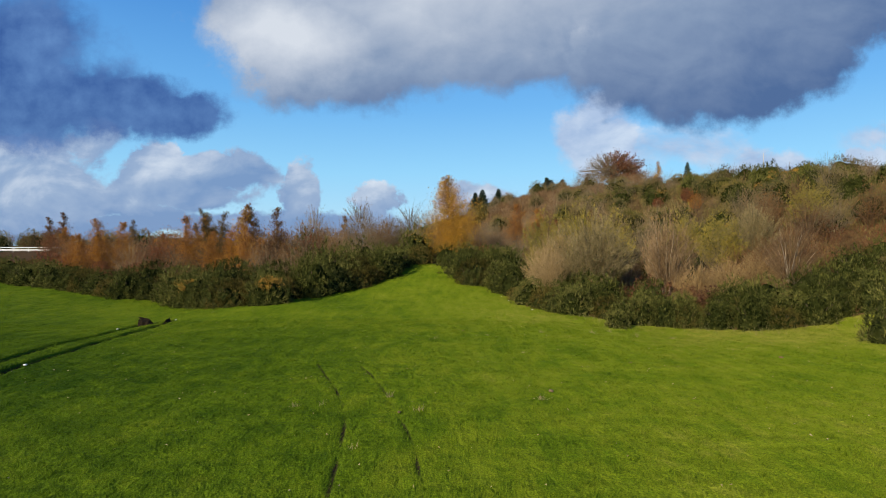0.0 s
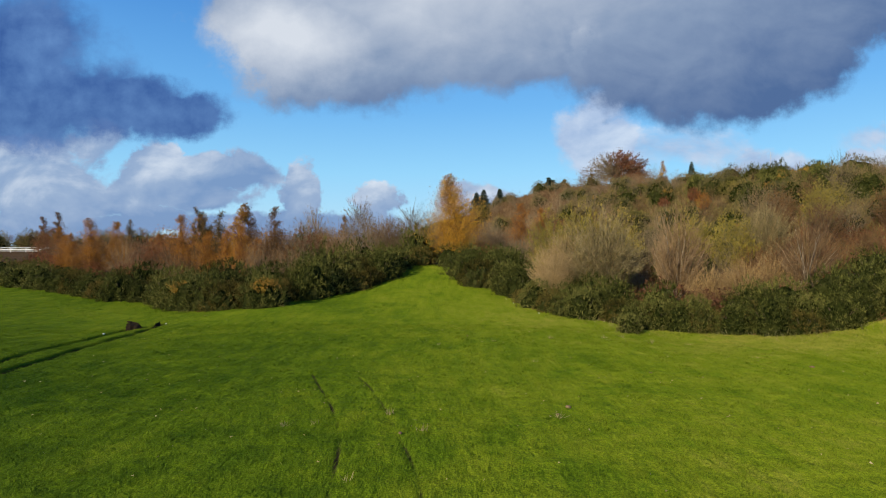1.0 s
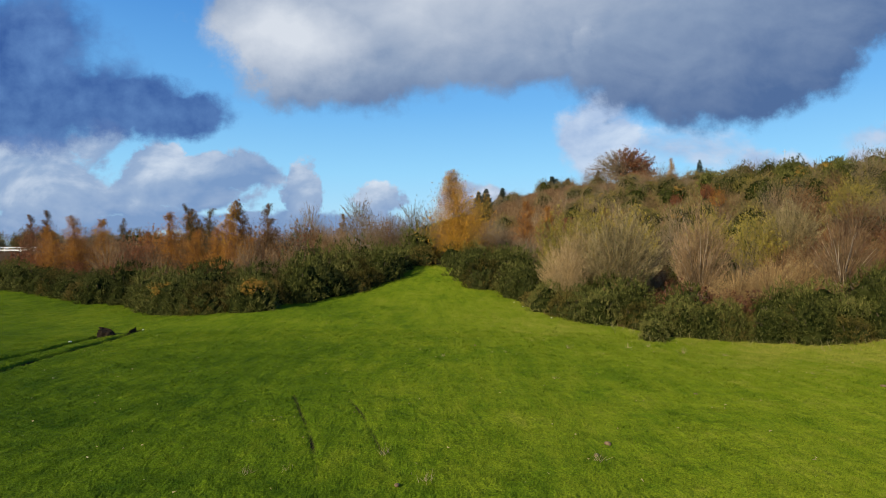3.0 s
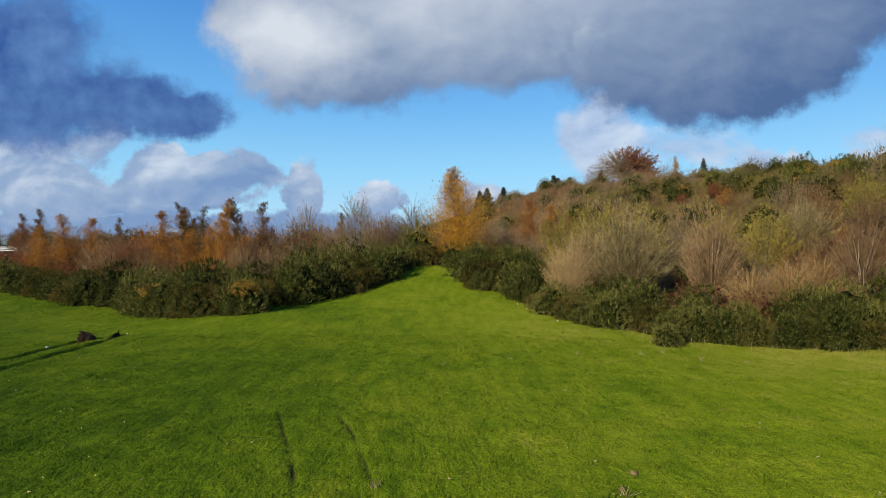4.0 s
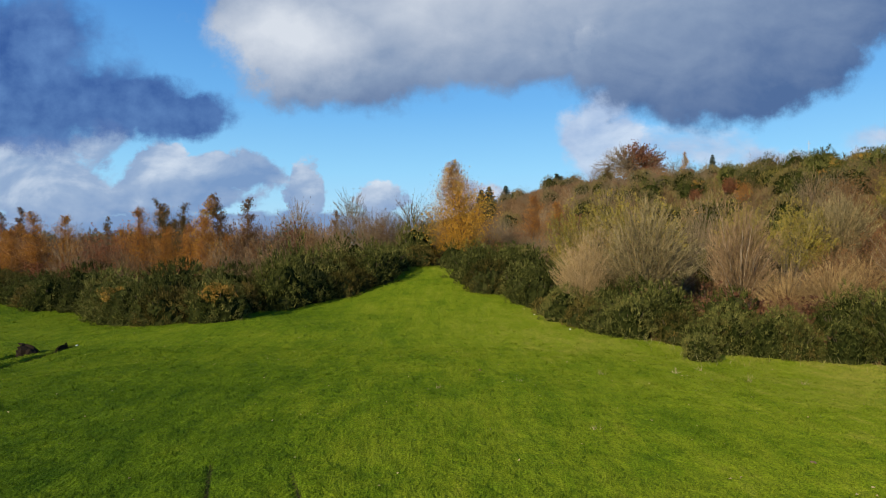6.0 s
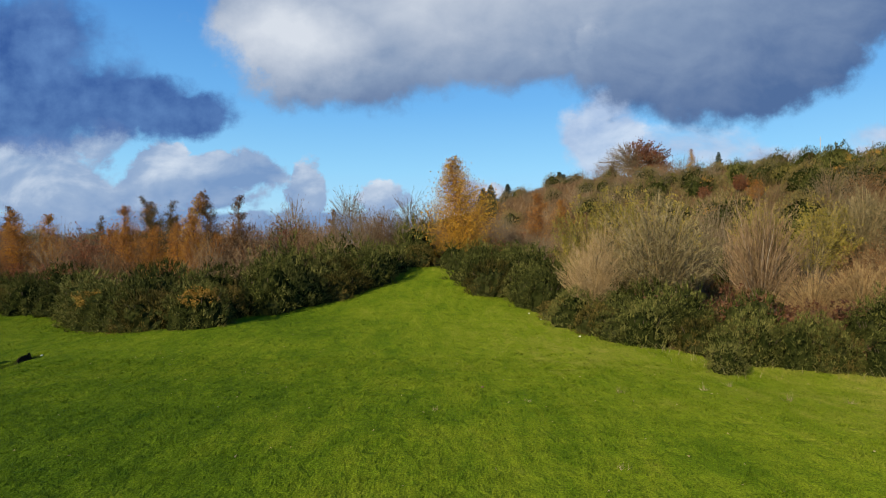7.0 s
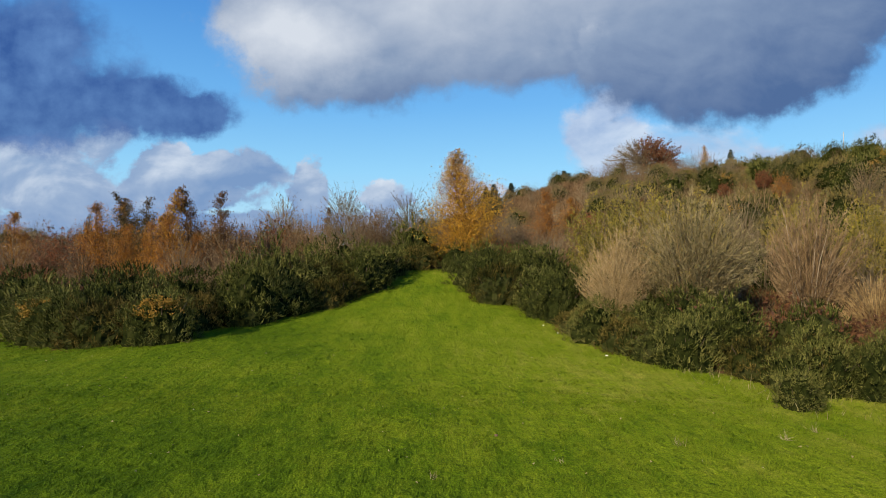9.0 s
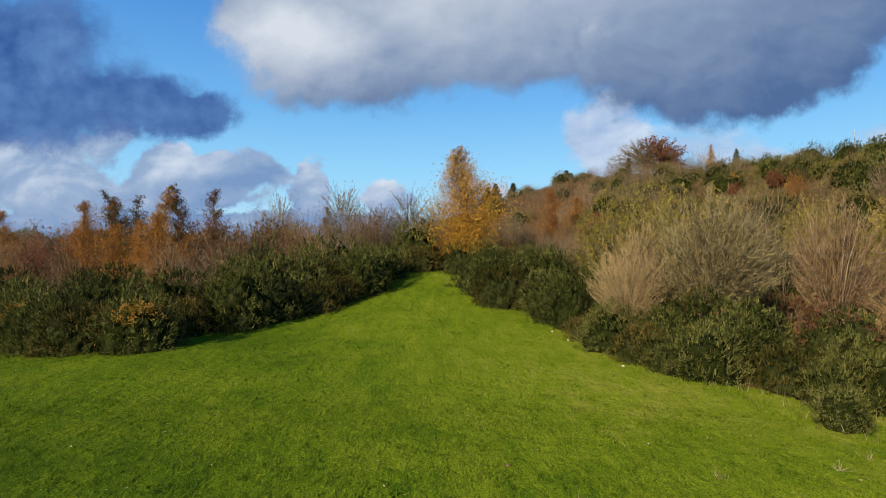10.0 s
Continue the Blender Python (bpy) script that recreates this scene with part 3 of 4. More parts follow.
def make_bare(seed, high, spread, stems, branches, twigs, mat, bark, label, leaf=None, leaf_n=0, leaf_size=0.07, name="bare_shrub", category="shrub", group="bare autumn scrub", thick=1.0, twig_w=0.0054, apart=False, waist=0.30, fork=0.5, stray=0.52):
    """A many-stemmed leafless shrub: stems fanned from a narrow foot, branches out to a domed shell and a haze of fine twigs."""
    r = np.random.default_rng(seed)
    root = thing(name, label, category, group)
    bulge = r.uniform(0, 6.283, 4)

    def shell(d):
        """The point of the dome in direction d, its rim uneven."""
        q = np.arctan2(d[:, 1], d[:, 0])
        uneven = 1 + 0.07 * np.sin(3 * q + bulge[0]) + 0.05 * np.sin(5 * q + bulge[1] + 2 * d[:, 2]) + 0.06 * np.sin(6 * d[:, 2] + 2 * q + bulge[2]) + 0.05 * np.sin(9 * d[:, 0] + bulge[3]) * np.sin(8 * d[:, 1] + 5 * d[:, 2])
        side = spread * uneven * np.clip(0.62 + 1.3 * d[:, 2], 0.5, 1.0)
        return np.stack([d[:, 0] * side, d[:, 1] * side, high * (waist + (1 - waist) * d[:, 2]) * uneven], -1)

    limbs, n = [], stems * branches
    d = dome_dirs(n) + r.normal(size=(n, 3)) * 0.05
    d[:, 2] = np.maximum(d[:, 2], -0.55 * waist * r.random(n))
    tip = shell(unit(d)) * r.uniform(0.72, 1.0, (n, 1)) ** 0.8
    pick = r.permutation(n)[:stems]
    ts = np.linspace(0, 1, 6)[:, None]
    foot_of = np.zeros((stems, 3))
    for i, k in enumerate(pick):
        q = math.atan2(tip[k, 1], tip[k, 0]) + r.uniform(-0.3, 0.3)
        foot_of[i] = (0.14 * spread * r.random() * math.cos(q), 0.14 * spread * r.random() * math.sin(q), -0.08)
        mid = foot_of[i] + (tip[k] - foot_of[i]) * (0.32, 0.32, 0.58)
        pts = foot_of[i] * (1 - ts) ** 2 + 2 * mid * ts * (1 - ts) + tip[k] * ts ** 2 + r.normal(size=(6, 3)) * 0.012 * high * ts * (1 - ts) * 3
        limbs.append(tube(pts, (0.021 * (1 - ts[:, 0]) + 0.004) * thick * (0.6 + 0.7 * r.random()), 3))
    # side branches leave the stems low and run out to the shell
    start = tip * np.array([0.30, 0.30, fork]) * (r.uniform(0.5, 1.5, (n, 1)) if fork < 0.6 else 1.0) + r.normal(size=(n, 3)) * 0.03 * spread
    start[:, 2] = np.maximum(start[:, 2], 0.05)
    way = tip - start
    size = np.linalg.norm(way, axis=1)
    j = np.repeat(np.arange(n), twigs)
    t = r.uniform(0.12, 1.0, (len(j), 1)) ** 0.7
    tp = start[j] + way[j] * t
    td = unit(unit(way[j]) + r.normal(size=(len(j), 3)) * stray + (0, 0, 0.12))
    tl = high * r.uniform(0.03, 0.075, len(j)) * (1.15 - 0.55 * t[:, 0])
    if apart:
        for limb in limbs:
            part("stem", limb, bark, root)
    else:
        clump = part("stem_clump", join(*limbs), bark, root)
        if name == "bracken_clump":
            tagged(clump, kind="stuff")
    part("twig_crown", join(spikes(start, way, size * 1.02, 0.0065 * thick), slivers(tp, td, tl, twig_w * (high / 4) ** 0.5)), mat, root)
    if leaf_n:
        i = r.integers(0, len(tp), leaf_n)
        p = tp[i] + td[i] * tl[i][:, None] * r.uniform(0.2, 1, (leaf_n, 1)) + r.normal(size=(leaf_n, 3)) * 0.04
        ls = r.uniform(0.7, 1.3, len(p)) * leaf_size
        part("foliage", slivers(p, r.normal(size=p.shape) + (0, 0, -0.3), ls * 1.15, ls * 0.42), leaf, root)
    return root


def make_birch(seed, high, wide, leaf_n, leaf, label, name="birch_tree", bare_below=0.06, bark=None, leaf_size=0.065, limbs_n=120, shape=1.0, rise=(0.45, 1.35), taper=0.8):
    """A slender birch: pale trunk, rising limbs, thin twigs and a ragged crown of small leaves."""
    r = np.random.default_rng(seed)
    root = thing(name, label, "tree", "autumn trees")
    ts = np.linspace(0, 1, 8)
    sway = np.cumsum(r.normal(size=(8, 2)) * 0.02 * high, 0) * ts[:, None]
    trunk = np.stack([sway[:, 0], sway[:, 1], ts * high - 0.1], -1)
    part("trunk", tube(trunk, 0.009 * high * (1 - ts) + 0.008, 6), bark or M_BROWN, root)
    bp, bd, bl, lp = [], [], [], []
    for i in range(limbs_n):
        t = r.uniform(bare_below, 0.97)
        p = np.array([np.interp(t, ts, trunk[:, c]) for c in range(3)])
        q = r.uniform(0, 6.283)
        prof = (min(1.0, (t - bare_below + 0.12) / 0.25) * (1.02 - t) ** taper) * shape * (0.9 + 0.16 * math.sin(11 * t + 2.1 * math.sin(q * 1.5) + seed))
        ln = wide * prof * r.uniform(0.45, 1.25) + 0.05 * wide
        d = unit(np.array([math.cos(q), math.sin(q), r.uniform(*rise)]))
        bp.append(p); bd.append(d); bl.append(ln)
        k = max(4, int(leaf_n * ln / (limbs_n * wide * 0.55)))
        s = r.uniform(0.15, 1.08, k) ** 0.8
        lp.append(p + d * ln * s[:, None] + r.normal(size=(k, 3)) * (0.03 + 0.13 * ln) + np.array([0, 0, -0.04]) * s[:, None])
    bp, bd, bl, lp = np.array(bp), np.array(bd), np.array(bl), np.concatenate(lp)
    j = np.repeat(np.arange(limbs_n), 6)
    s = r.uniform(0.2, 0.95, len(j))
    tp = bp[j] + bd[j] * (bl[j] * s)[:, None]
    td = unit(bd[j] + r.normal(size=(len(j), 3)) * 0.5)
    part("branchwork", join(spikes(bp, bd, bl * 1.05, 0.018), spikes(tp, td, bl[j] * 0.35, 0.008)), M_BROWN, root)
    side = rng.normal(size=lp.shape)
    side[:, 2] -= 0.3
    ls = r.uniform(0.7, 1.3, len(lp)) * leaf_size
    part("foliage", slivers(lp, side, ls, ls * 0.42), leaf, root)
    return root


def make_conifer(seed, high, wide, tiers, label, name="conifer_tree", ragged=0.35):
    """A dark conifer: tapered trunk and tiers of drooping needled branches."""
    r = np.random.default_rng(seed)
    root = thing(name, label, "tree", "conifers on the skyline")
    part("trunk", tube([(0, 0, -0.1), (0, 0, high * 0.5), (0, 0, high)], (0.02 * high, 0.012 * high, 0.01), 6), M_STEM, root)
    p, d, ln = [], [], []
    for i in range(tiers):
        t = 0.12 + 0.86 * i / tiers
        for _ in range(15):
            q = r.uniform(0, 6.283)
            l = wide * (1.02 - t) * r.uniform(1 - ragged, 1 + ragged * 0.5)
            way = unit(np.array([math.cos(q), math.sin(q), 0.25 - 0.35 * (1 - t) + r.normal() * 0.1]))
            k = 12
            s = r.uniform(0.1, 1, k)
            p.append(np.array([0, 0, t * high]) + way * l * s[:, None])
            d.append(unit(way + r.normal(size=(k, 3)) * 0.55 + (0, 0, 0.1)))
            ln.append(np.full(k, 0.28 * wide * (1.1 - t) + 0.18))
    part("needle_crown", spikes(np.concatenate(p), np.concatenate(d), np.concatenate(ln), 0.05 + 0.015 * wide), M_DARK, root)
    return root


def make_scrub(seed, rad, high, n, mat, label, name="scrub_bush", group="scrub on the hillside", leaf_size=0.11):
    """A rounded leafy hillside bush with an uneven top."""
    r = np.random.default_rng(seed)
    root = thing(name, label, "bush", group)
    d = unit(dome_dirs(n) + r.normal(size=(n, 3)) * 0.1)
    p = dome_point(d, rad, high, seed) * r.uniform(0.75, 1.05, (n, 1)) ** 0.7
    sp = slivers(p[::2], unit(d[::2] + (0, 0, 0.6) + r.normal(size=d[::2].shape) * 0.4), r.uniform(0.12, 0.35, len(p[::2])) * 1.2, 0.02)
    part("foliage", join(slivers(p, unit(d + (0, 0, 0.4) + r.normal(size=d.shape) * 0.7), r.uniform(0.8, 1.8, n) * leaf_size, r.uniform(0.25, 0.5, n) * leaf_size), sp), mat, root)
    # solid core whose dark colour imitates the shade within the foliage
    part("inner_mass", core(rad, high, seed, 14, 6, 0.80), M_CORE_SHADE, root)
    return root


def place(x, y, s=1.0, turn=None, sz=None, sink=0.0):
    return Matrix.LocRotScale((x, y, float(land(np.float64(x), np.float64(y))) - sink), Euler((0, 0, rng.uniform(0, 6.283) if turn is None else turn)), (s, s, sz or s))


class Kit:
    """Plants of one kind: the first uses stand at the originals, later ones are copies."""

    every = []

    def __init__(self, makers):
        self.roots, self.free = makers, list(makers)
        Kit.every.append(self)

    def put(self, x, y, s=1.0, turn=None, sz=None, which=None, sink=0.0):
        i = which
        if which is None:
            i = self.roots.index(self.free[0]) if self.free else int(rng.integers(len(self.roots)))
        ob = self.roots[i]
        m = place(x, y, s, turn, sz, sink)
        if ob in self.free:
            self.free.remove(ob)
            ob.matrix_basis = m
            return ob
        keep = ob.scale.copy()
        ob.scale = (1, 1, 1)
        c = copy_thing(ob, m)
        ob.scale = keep
        return c


def along(line, step):
    pts = np.array(line, float)
    seg = np.hypot(*np.diff(pts, axis=0).T)
    cum = np.concatenate([[0], np.cumsum(seg)])
    for s in np.arange(step * 0.5, cum[-1], step):
        i = min(np.searchsorted(cum, s) - 1, len(seg) - 1)
        t = (s - cum[i]) / seg[i]
        v = (pts[i + 1] - pts[i]) / seg[i]
        yield pts[i] + t * (pts[i + 1] - pts[i]), v


GREEN = "dense dark green gorse bush with spiny upright shoots"
gorse = Kit([make_gorse(11 + i, 1.15, 1.75, 330, 5, 3, M_GORSE, GREEN) for i in range(5)])
gorse_brown = Kit([make_gorse(31 + i, 1.15, 1.6, 330, 5, 3, M_GORSE_BROWN, "dark gorse bush with brownish older shoots") for i in range(3)])
gorse_mid = Kit([make_gorse(21 + i, 1.15, 1.75, 170, 4, 3, M_GORSE, GREEN, 0, 1.2) for i in range(3)])
gorse_bloom = Kit([make_gorse(41 + i, 1.15, 1.75, 330, 5, 3, M_GORSE, "dark green gorse bush with patches of yellow blossom", 85) for i in range(2)])
gorse_rough = Kit([make_gorse(51 + i, 1.5, 1.7, 90, 5, 3, M_GORSE_DRY if i == 2 else M_GORSE, "olive green gorse thicket on the slope", 14 if i == 1 else 0, 1.8) for i in range(3)])

tan = Kit([make_bare(100 + i, 4.2, 2.2, 34, 16, 24, M_TAN, M_TAN, "leafless tan shrub with fanned thin stems", apart=True, thick=1.0, twig_w=0.0085) for i in range(3)])
tawny = Kit([make_bare(104 + i, 3.0, 1.9, 36, 13, 20, M_TAWNY, M_TAWNY, "low wide tawny shrub with arching bare twigs", thick=1.2, twig_w=0.0085) for i in range(2)])
brown = Kit([make_bare(110 + i, 3.9, 1.8, 18, 12, 13, M_BROWN, M_BROWN, "brown shrub of dense twigs with withered leaves", M_WITHER, 1100, 0.085) for i in range(4)])
grey = Kit([make_bare(120 + i, 4.2, 2.0, 18, 12, 14, M_GREY, M_GREY, "leafless grey shrub with dense fine twigs") for i in range(3)])
murky = Kit([make_bare(126 + i, 4.2, 2.3, 46, 18, 34, M_DUN, M_TAN, "dark grey-green shrub with a few olive leaves", M_SCRUB, 1800, 0.07, "willow_shrub", thick=1.2, twig_w=0.0085) for i in range(2)])
ruddy = Kit([make_bare(128 + i, 4.2, 1.8, 32, 16, 28, M_RUDDY, M_PALE, "warm brown leafless shrub with pale stems", apart=True, thick=1.35, twig_w=0.0085) for i in range(2)])
ruddy_mid = Kit([make_bare(134 + i, 4.2, 1.9, 18, 12, 13, M_RUDDY, M_RUDDY, "warm brown leafless shrub behind the gorse", twig_w=0.010) for i in range(3)])
brown_far = Kit([make_bare(113 + i, 3.9, 2.0, 12, 9, 11, M_BROWN, M_BROWN, "distant leafless brown shrub", twig_w=0.012) for i in range(2)])
ruddy_far = Kit([make_bare(116 + i, 3.9, 2.0, 12, 9, 11, M_RUDDY, M_RUDDY, "leafless warm brown shrub far up the slope", twig_w=0.012) for i in range(2)])
wither_far = Kit([make_bare(118 + i, 4.0, 2.0, 12, 9, 9, M_BROWN, M_BROWN, "brown scrub bush with withered leaves", M_WITHER, 700, 0.12, twig_w=0.011) for i in range(2)])
grey_far = Kit([make_bare(123 + i, 4.2, 2.1, 12, 9, 11, M_GREY, M_GREY, "distant leafless grey shrub", twig_w=0.012) for i in range(2)])
olive = Kit([make_bare(130 + i, 4.6, 2.2, 22, 12, 12, M_DUN, M_GREY, "tall willow shrub with thin olive-yellow leaves", M_OLIVE, 12000, 0.068, "willow_shrub") for i in range(3)])
rust = Kit([make_bare(140 + i, 2.6, 1.2, 11, 9, 9, M_BROWN, M_BROWN, "low shrub with rusty orange autumn leaves", M_RUST, 3400, 0.085, "rusty_shrub") for i in range(2)])
amber = Kit([make_bare(145 + i, 4.2, 1.7, 14, 11, 9, M_BROWN, M_BROWN, "shrub with orange-brown autumn leaves", M_ORANGE if i else M_RUST, 4200, 0.075, "amber_shrub") for i in range(2)])
bracken = Kit([make_bare(150 + i, 1.3, 1.0, 14, 6, 12, M_BRACKEN, M_BRACKEN, "clump of dead russet bracken", M_BRACKEN, 300, 0.10, "bracken_clump", "bracken", "dead bracken", 0.5, 0.010) for i in range(2)])
birch_o = Kit([make_birch(160 + i, 5.6, 2.1, 9500, M_ORANGE, "slender birch with orange autumn leaves") for i in range(3)])
birch_g = Kit([make_birch(170 + i, 5.6, 1.7, 8000, M_GOLD, "slender birch with golden yellow leaves") for i in range(2)])
birch_b = Kit([make_birch(175 + i, 5.6, 1.5, 7000, M_WITHER if i else M_UMBER, "thin half-bare birch with brown leaves") for i in range(3)])
scrub = Kit([make_scrub(180 + i, 1.5, 1.9, 1300, M_SCRUB, "olive green bramble and thorn bush") for i in range(3)])
dark = Kit([make_scrub(190 + i, 1.3, 2.0, 1000, M_GORSE, "dark evergreen bush among bare scrub") for i in range(2)])

# gorse on the field edge, row behind row
def hedge(line, rows, step, lo, hi):
    for row in range(rows):
        for p, v in along(line, step * (1.0 if row == 0 else 1.15)):
            nrm = np.array([-v[1], v[0]])
            q = p + nrm * (1.05 + row * 1.7 + rng.uniform(-0.2, 0.25)) + v * rng.uniform(-0.3, 0.3)
            if row and hedge_depth(q[0], q[1]) < 0.8 + row * 1.2:
                continue
            kit = gorse_brown if rng.random() < 0.3 and row < 2 else gorse_mid if row > 1 or q[1] > 47 else gorse
            s = rng.uniform(lo, hi) * (1.05 + 0.12 * min(row, 2))
            kit.put(q[0], q[1], s, sz=s * rng.uniform(0.78, 1.08), sink=0.05)


hedge(LEFT_LINE[:6], 2, 2.1, 0.8, 1.15)
hedge(LEFT_LINE[5:10], 3, 2.1, 0.88, 1.3)
hedge(LEFT_LINE[9:], 4, 2.1, 0.95, 1.4)
hedge(RIGHT_LINE[:5], 3, 2.0, 0.85, 1.25)
hedge(RIGHT_LINE[4:9] + [(9.2, 31.0), (10.2, 30.6), (11.3, 30.1)], 3, 1.8, 0.66, 1.0)
hedge(RIGHT_LINE[11:14], 2, 1.8, 0.6, 0.92)
hedge(RIGHT_LINE[13:] + [(24, 28.4), (28, 29)], 4, 1.9, 0.66, 0.95)
gorse_bloom.put(-10.9, 35.7, 1.15, 0.0, which=0)
gorse_bloom.put(-17.0, 38.3, 1.15, 0.0, which=1)
gorse.put(8.95, 29.3, 0.55, sz=0.47)
for x, y, s in ((9.8, 30.9, 0.66), (10.9, 31.0, 0.74), (12.0, 30.7, 0.76), (12.9, 30.1, 0.7), (11.4, 32.4, 0.8), (13.2, 31.8, 0.8)):
    gorse.put(x, y, s)
for x, y, s in ((37.0, 66.0, 1.2), (39.5, 69.0, 1.3), (42.0, 66.5, 1.2), (33.0, 58.0, 1.1), (45.0, 71.0, 1.3)):
    gorse_bloom.put(x, y, s)
for x, y, s in ((18.2, 22.6, 1.1), (20.0, 23.5, 1.2), (21.8, 22.5, 1.2), (22.5, 25.5, 1.2)):
    gorse.put(x, y, s)


def scatter(n, x0, x1, y0, y1, gap, chance, mixture, lo=0.8, hi=1.15):
    """Plants at random with a least distance, from a weighted mixture."""
    done = []
    w = np.array([m[1] for m in mixture], float)
    w /= w.sum()
    for _ in range(n * 12):
        if len(done) >= n:
            break
        x, y = rng.uniform(x0, x1), rng.uniform(y0, y1)
        if y > 52 and -0.84 < x / y < -0.70 and y < 146:      # open view to the white rail
            continue
        if abs(x) > 0.82 * y + 4 or not chance(x, y) or any((x - a) ** 2 + (y - b) ** 2 < gap * gap for a, b in done):
            continue
        done.append((x, y))
        kit = mixture[rng.choice(len(w), p=w)]
        s = rng.uniform(lo, hi) * (kit[2] if len(kit) > 2 else 1)
        kit[0].put(x, y, s, sink=0.05)


behind = lambda a, b: (lambda x, y: a < float(hedge_depth(np.float64(x), np.float64(y))) < b)
scatter(32, -54, -6, 38, 62, 1.7, behind(4.2, 9), [(brown, 2.5), (grey, 0.6), (ruddy_mid, 3.0), (rust, 1.4), (amber, 2.2), (birch_o, 0.5, 0.7)], 0.8, 1.12)
scatter(40, -54, -6, 40, 66, 1.8, behind(9, 22), [(wither_far, 4), (grey_far, 1.0), (ruddy_far, 3), (amber, 2.4), (birch_o, 0.6, 0.75)], 0.8, 1.1)
scatter(28, -23, -6, 53, 65, 1.8, behind(4, 30), [(grey, 2), (ruddy_mid, 2), (brown, 1.6), (wither_far, 1.5)], 1.05, 1.3)
scatter(46, -12, 14, 54, 72, 1.6, behind(5.0, 24), [(grey, 3), (ruddy_mid, 1.6), (brown, 3), (rust, 0.4)], 0.78, 1.0)
scatter(16, 4, 15, 38, 54, 1.8, behind(5.2, 20), [(brown, 2, 0.8), (ruddy_mid, 1, 0.7), (bracken, 2.5)], 0.7, 1.0)
scatter(34, 12, 38, 31, 42, 1.5, behind(3.6, 24), [(bracken, 8), (tan, 0.8, 0.5), (brown, 1.3, 0.5), (ruddy_mid, 0.6, 0.5)], 0.8, 1.15)
scatter(26, 14, 36, 44, 54, 2.0, behind(6, 30), [(brown, 2.0), (grey, 1.6), (olive, 1.2), (scrub, 2.4), (dark, 1.4)], 0.7, 1.0)
scatter(150, 18, 66, 50, 86, 1.9, behind(15, 80), [(gorse_rough, 4), (scrub, 2.6), (dark, 1.2), (brown_far, 3, 0.65), (ruddy_far, 2, 0.65), (grey_far, 2.2, 0.6), (rust, 0.3, 0.8), (amber, 0.3, 0.6)], 0.8, 1.25)
scatter(56, 2, 24, 58, 92, 1.9, behind(8, 120), [(grey_far, 2), (ruddy_far, 4), (rust, 1.2), (scrub, 1), (birch_b, 0.5)], 0.75, 1.1)
scatter(70, 6, 44, 88, 150, 2.8, behind(16, 150), [(scrub, 3, 1.1), (grey_far, 2, 0.8), (ruddy_far, 2.5, 0.8)], 0.8, 1.15)
scatter(26, 40, 95, 82, 118, 4.2, behind(16, 170), [(scrub, 3, 1.2), (gorse_rough, 2, 1.2), (grey_far, 1, 0.5)], 0.8, 1.1)
scatter(44, -80, -12, 62, 100, 3.0, behind(12, 90), [(brown_far, 3), (grey_far, 3), (scrub, 1), (birch_b, 1)], 0.95, 1.25)
scatter(46, -165, -60, 149, 190, 5.5, lambda x, y: True, [(scrub, 3, 2.4), (grey_far, 2, 1.3), (wither_far, 1.5, 1.4)], 0.8, 1.25)

# plants that stand out
for kit, x, y, s, sz in ((tan, 7.1, 39.4, 0.88, 1.0), (tan, 8.2, 41.2, 0.85, 1.15), (murky, 10.6, 40.0, 1.5, 1.46), (olive, 8.8, 47.5, 1.25, 1.4), (olive, 11.2, 48.3, 1.3, 1.5), (olive, 13.8, 48.0, 1.25, 1.42),
                         (ruddy, 15.4, 39.2, 1.2, 1.5), (tawny, 16.2, 36.4, 0.95, 0.95), (tawny, 18.0, 36.0, 1.0, 1.02), (tawny, 19.8, 36.3, 0.95, 0.9), (olive, 20.9, 43.2, 1.0, 1.08),
                         (murky, 23.7, 43.8, 0.95, 1.12), (grey, 19.6, 53.0, 1.2, 1.25), (grey, 17.4, 50.0, 1.1, 1.15), (dark, 18.6, 47.5, 1.1, 1.0)):
    kit.put(x, y, s, sz=sz)
for kit, x, y, s in ((brown, 27.0, 42.0, 1.05), (grey, 29.2, 42.5, 0.95), (brown, 31.5, 42.0, 0.9), (olive, 29.5, 46.0, 0.9), (brown, 33.5, 41.0, 0.8), (brown, 27.0, 38.0, 0.7), (brown, 24.6, 37.0, 0.8), (brown, 22.6, 40.0, 0.85), (brown, 20.4, 39.6, 0.8), (grey, 18.4, 40.2, 0.85)):
    kit.put(x, y, s)
for x, y, q in ((9.4, 36.6, 1.4), (10.9, 35.9, 1.3), (12.6, 36.0, 1.4), (13.8, 37.4, 1.6), (14.6, 34.6, 1.3), (16.3, 34.4, 1.3), (18.0, 33.6, 1.2), (13.2, 34.0, 1.2), (5.6, 45.5, 1.4), (6.4, 42.5, 1.3), (19.8, 34.2, 1.3), (-20.5, 44.5, 1.5), (-14.0, 44.5, 1.4)):
    bracken.put(x, y, q)
for kit, x, y, q in ((grey, -1.6, 58.0, 0.8), (brown, -3.3, 58.6, 0.8), (murky, -0.7, 61.0, 0.8), (grey, -5.0, 60.0, 0.8), (ruddy, -2.4, 62.0, 0.85), (brown, 0.4, 63.5, 0.85), (grey, -4.0, 64.0, 0.9)):
    kit.put(x, y, q)
pale_shrub = make_bare(201, 4.8, 2.0, 20, 16, 20, M_RUDDY, M_PALE, "leafless shrub with pale silvery stems", name="pale_stemmed_shrub", thick=2.0, apart=True, twig_w=0.008)
pale_shrub.matrix_basis = place(21.9, 36.0)
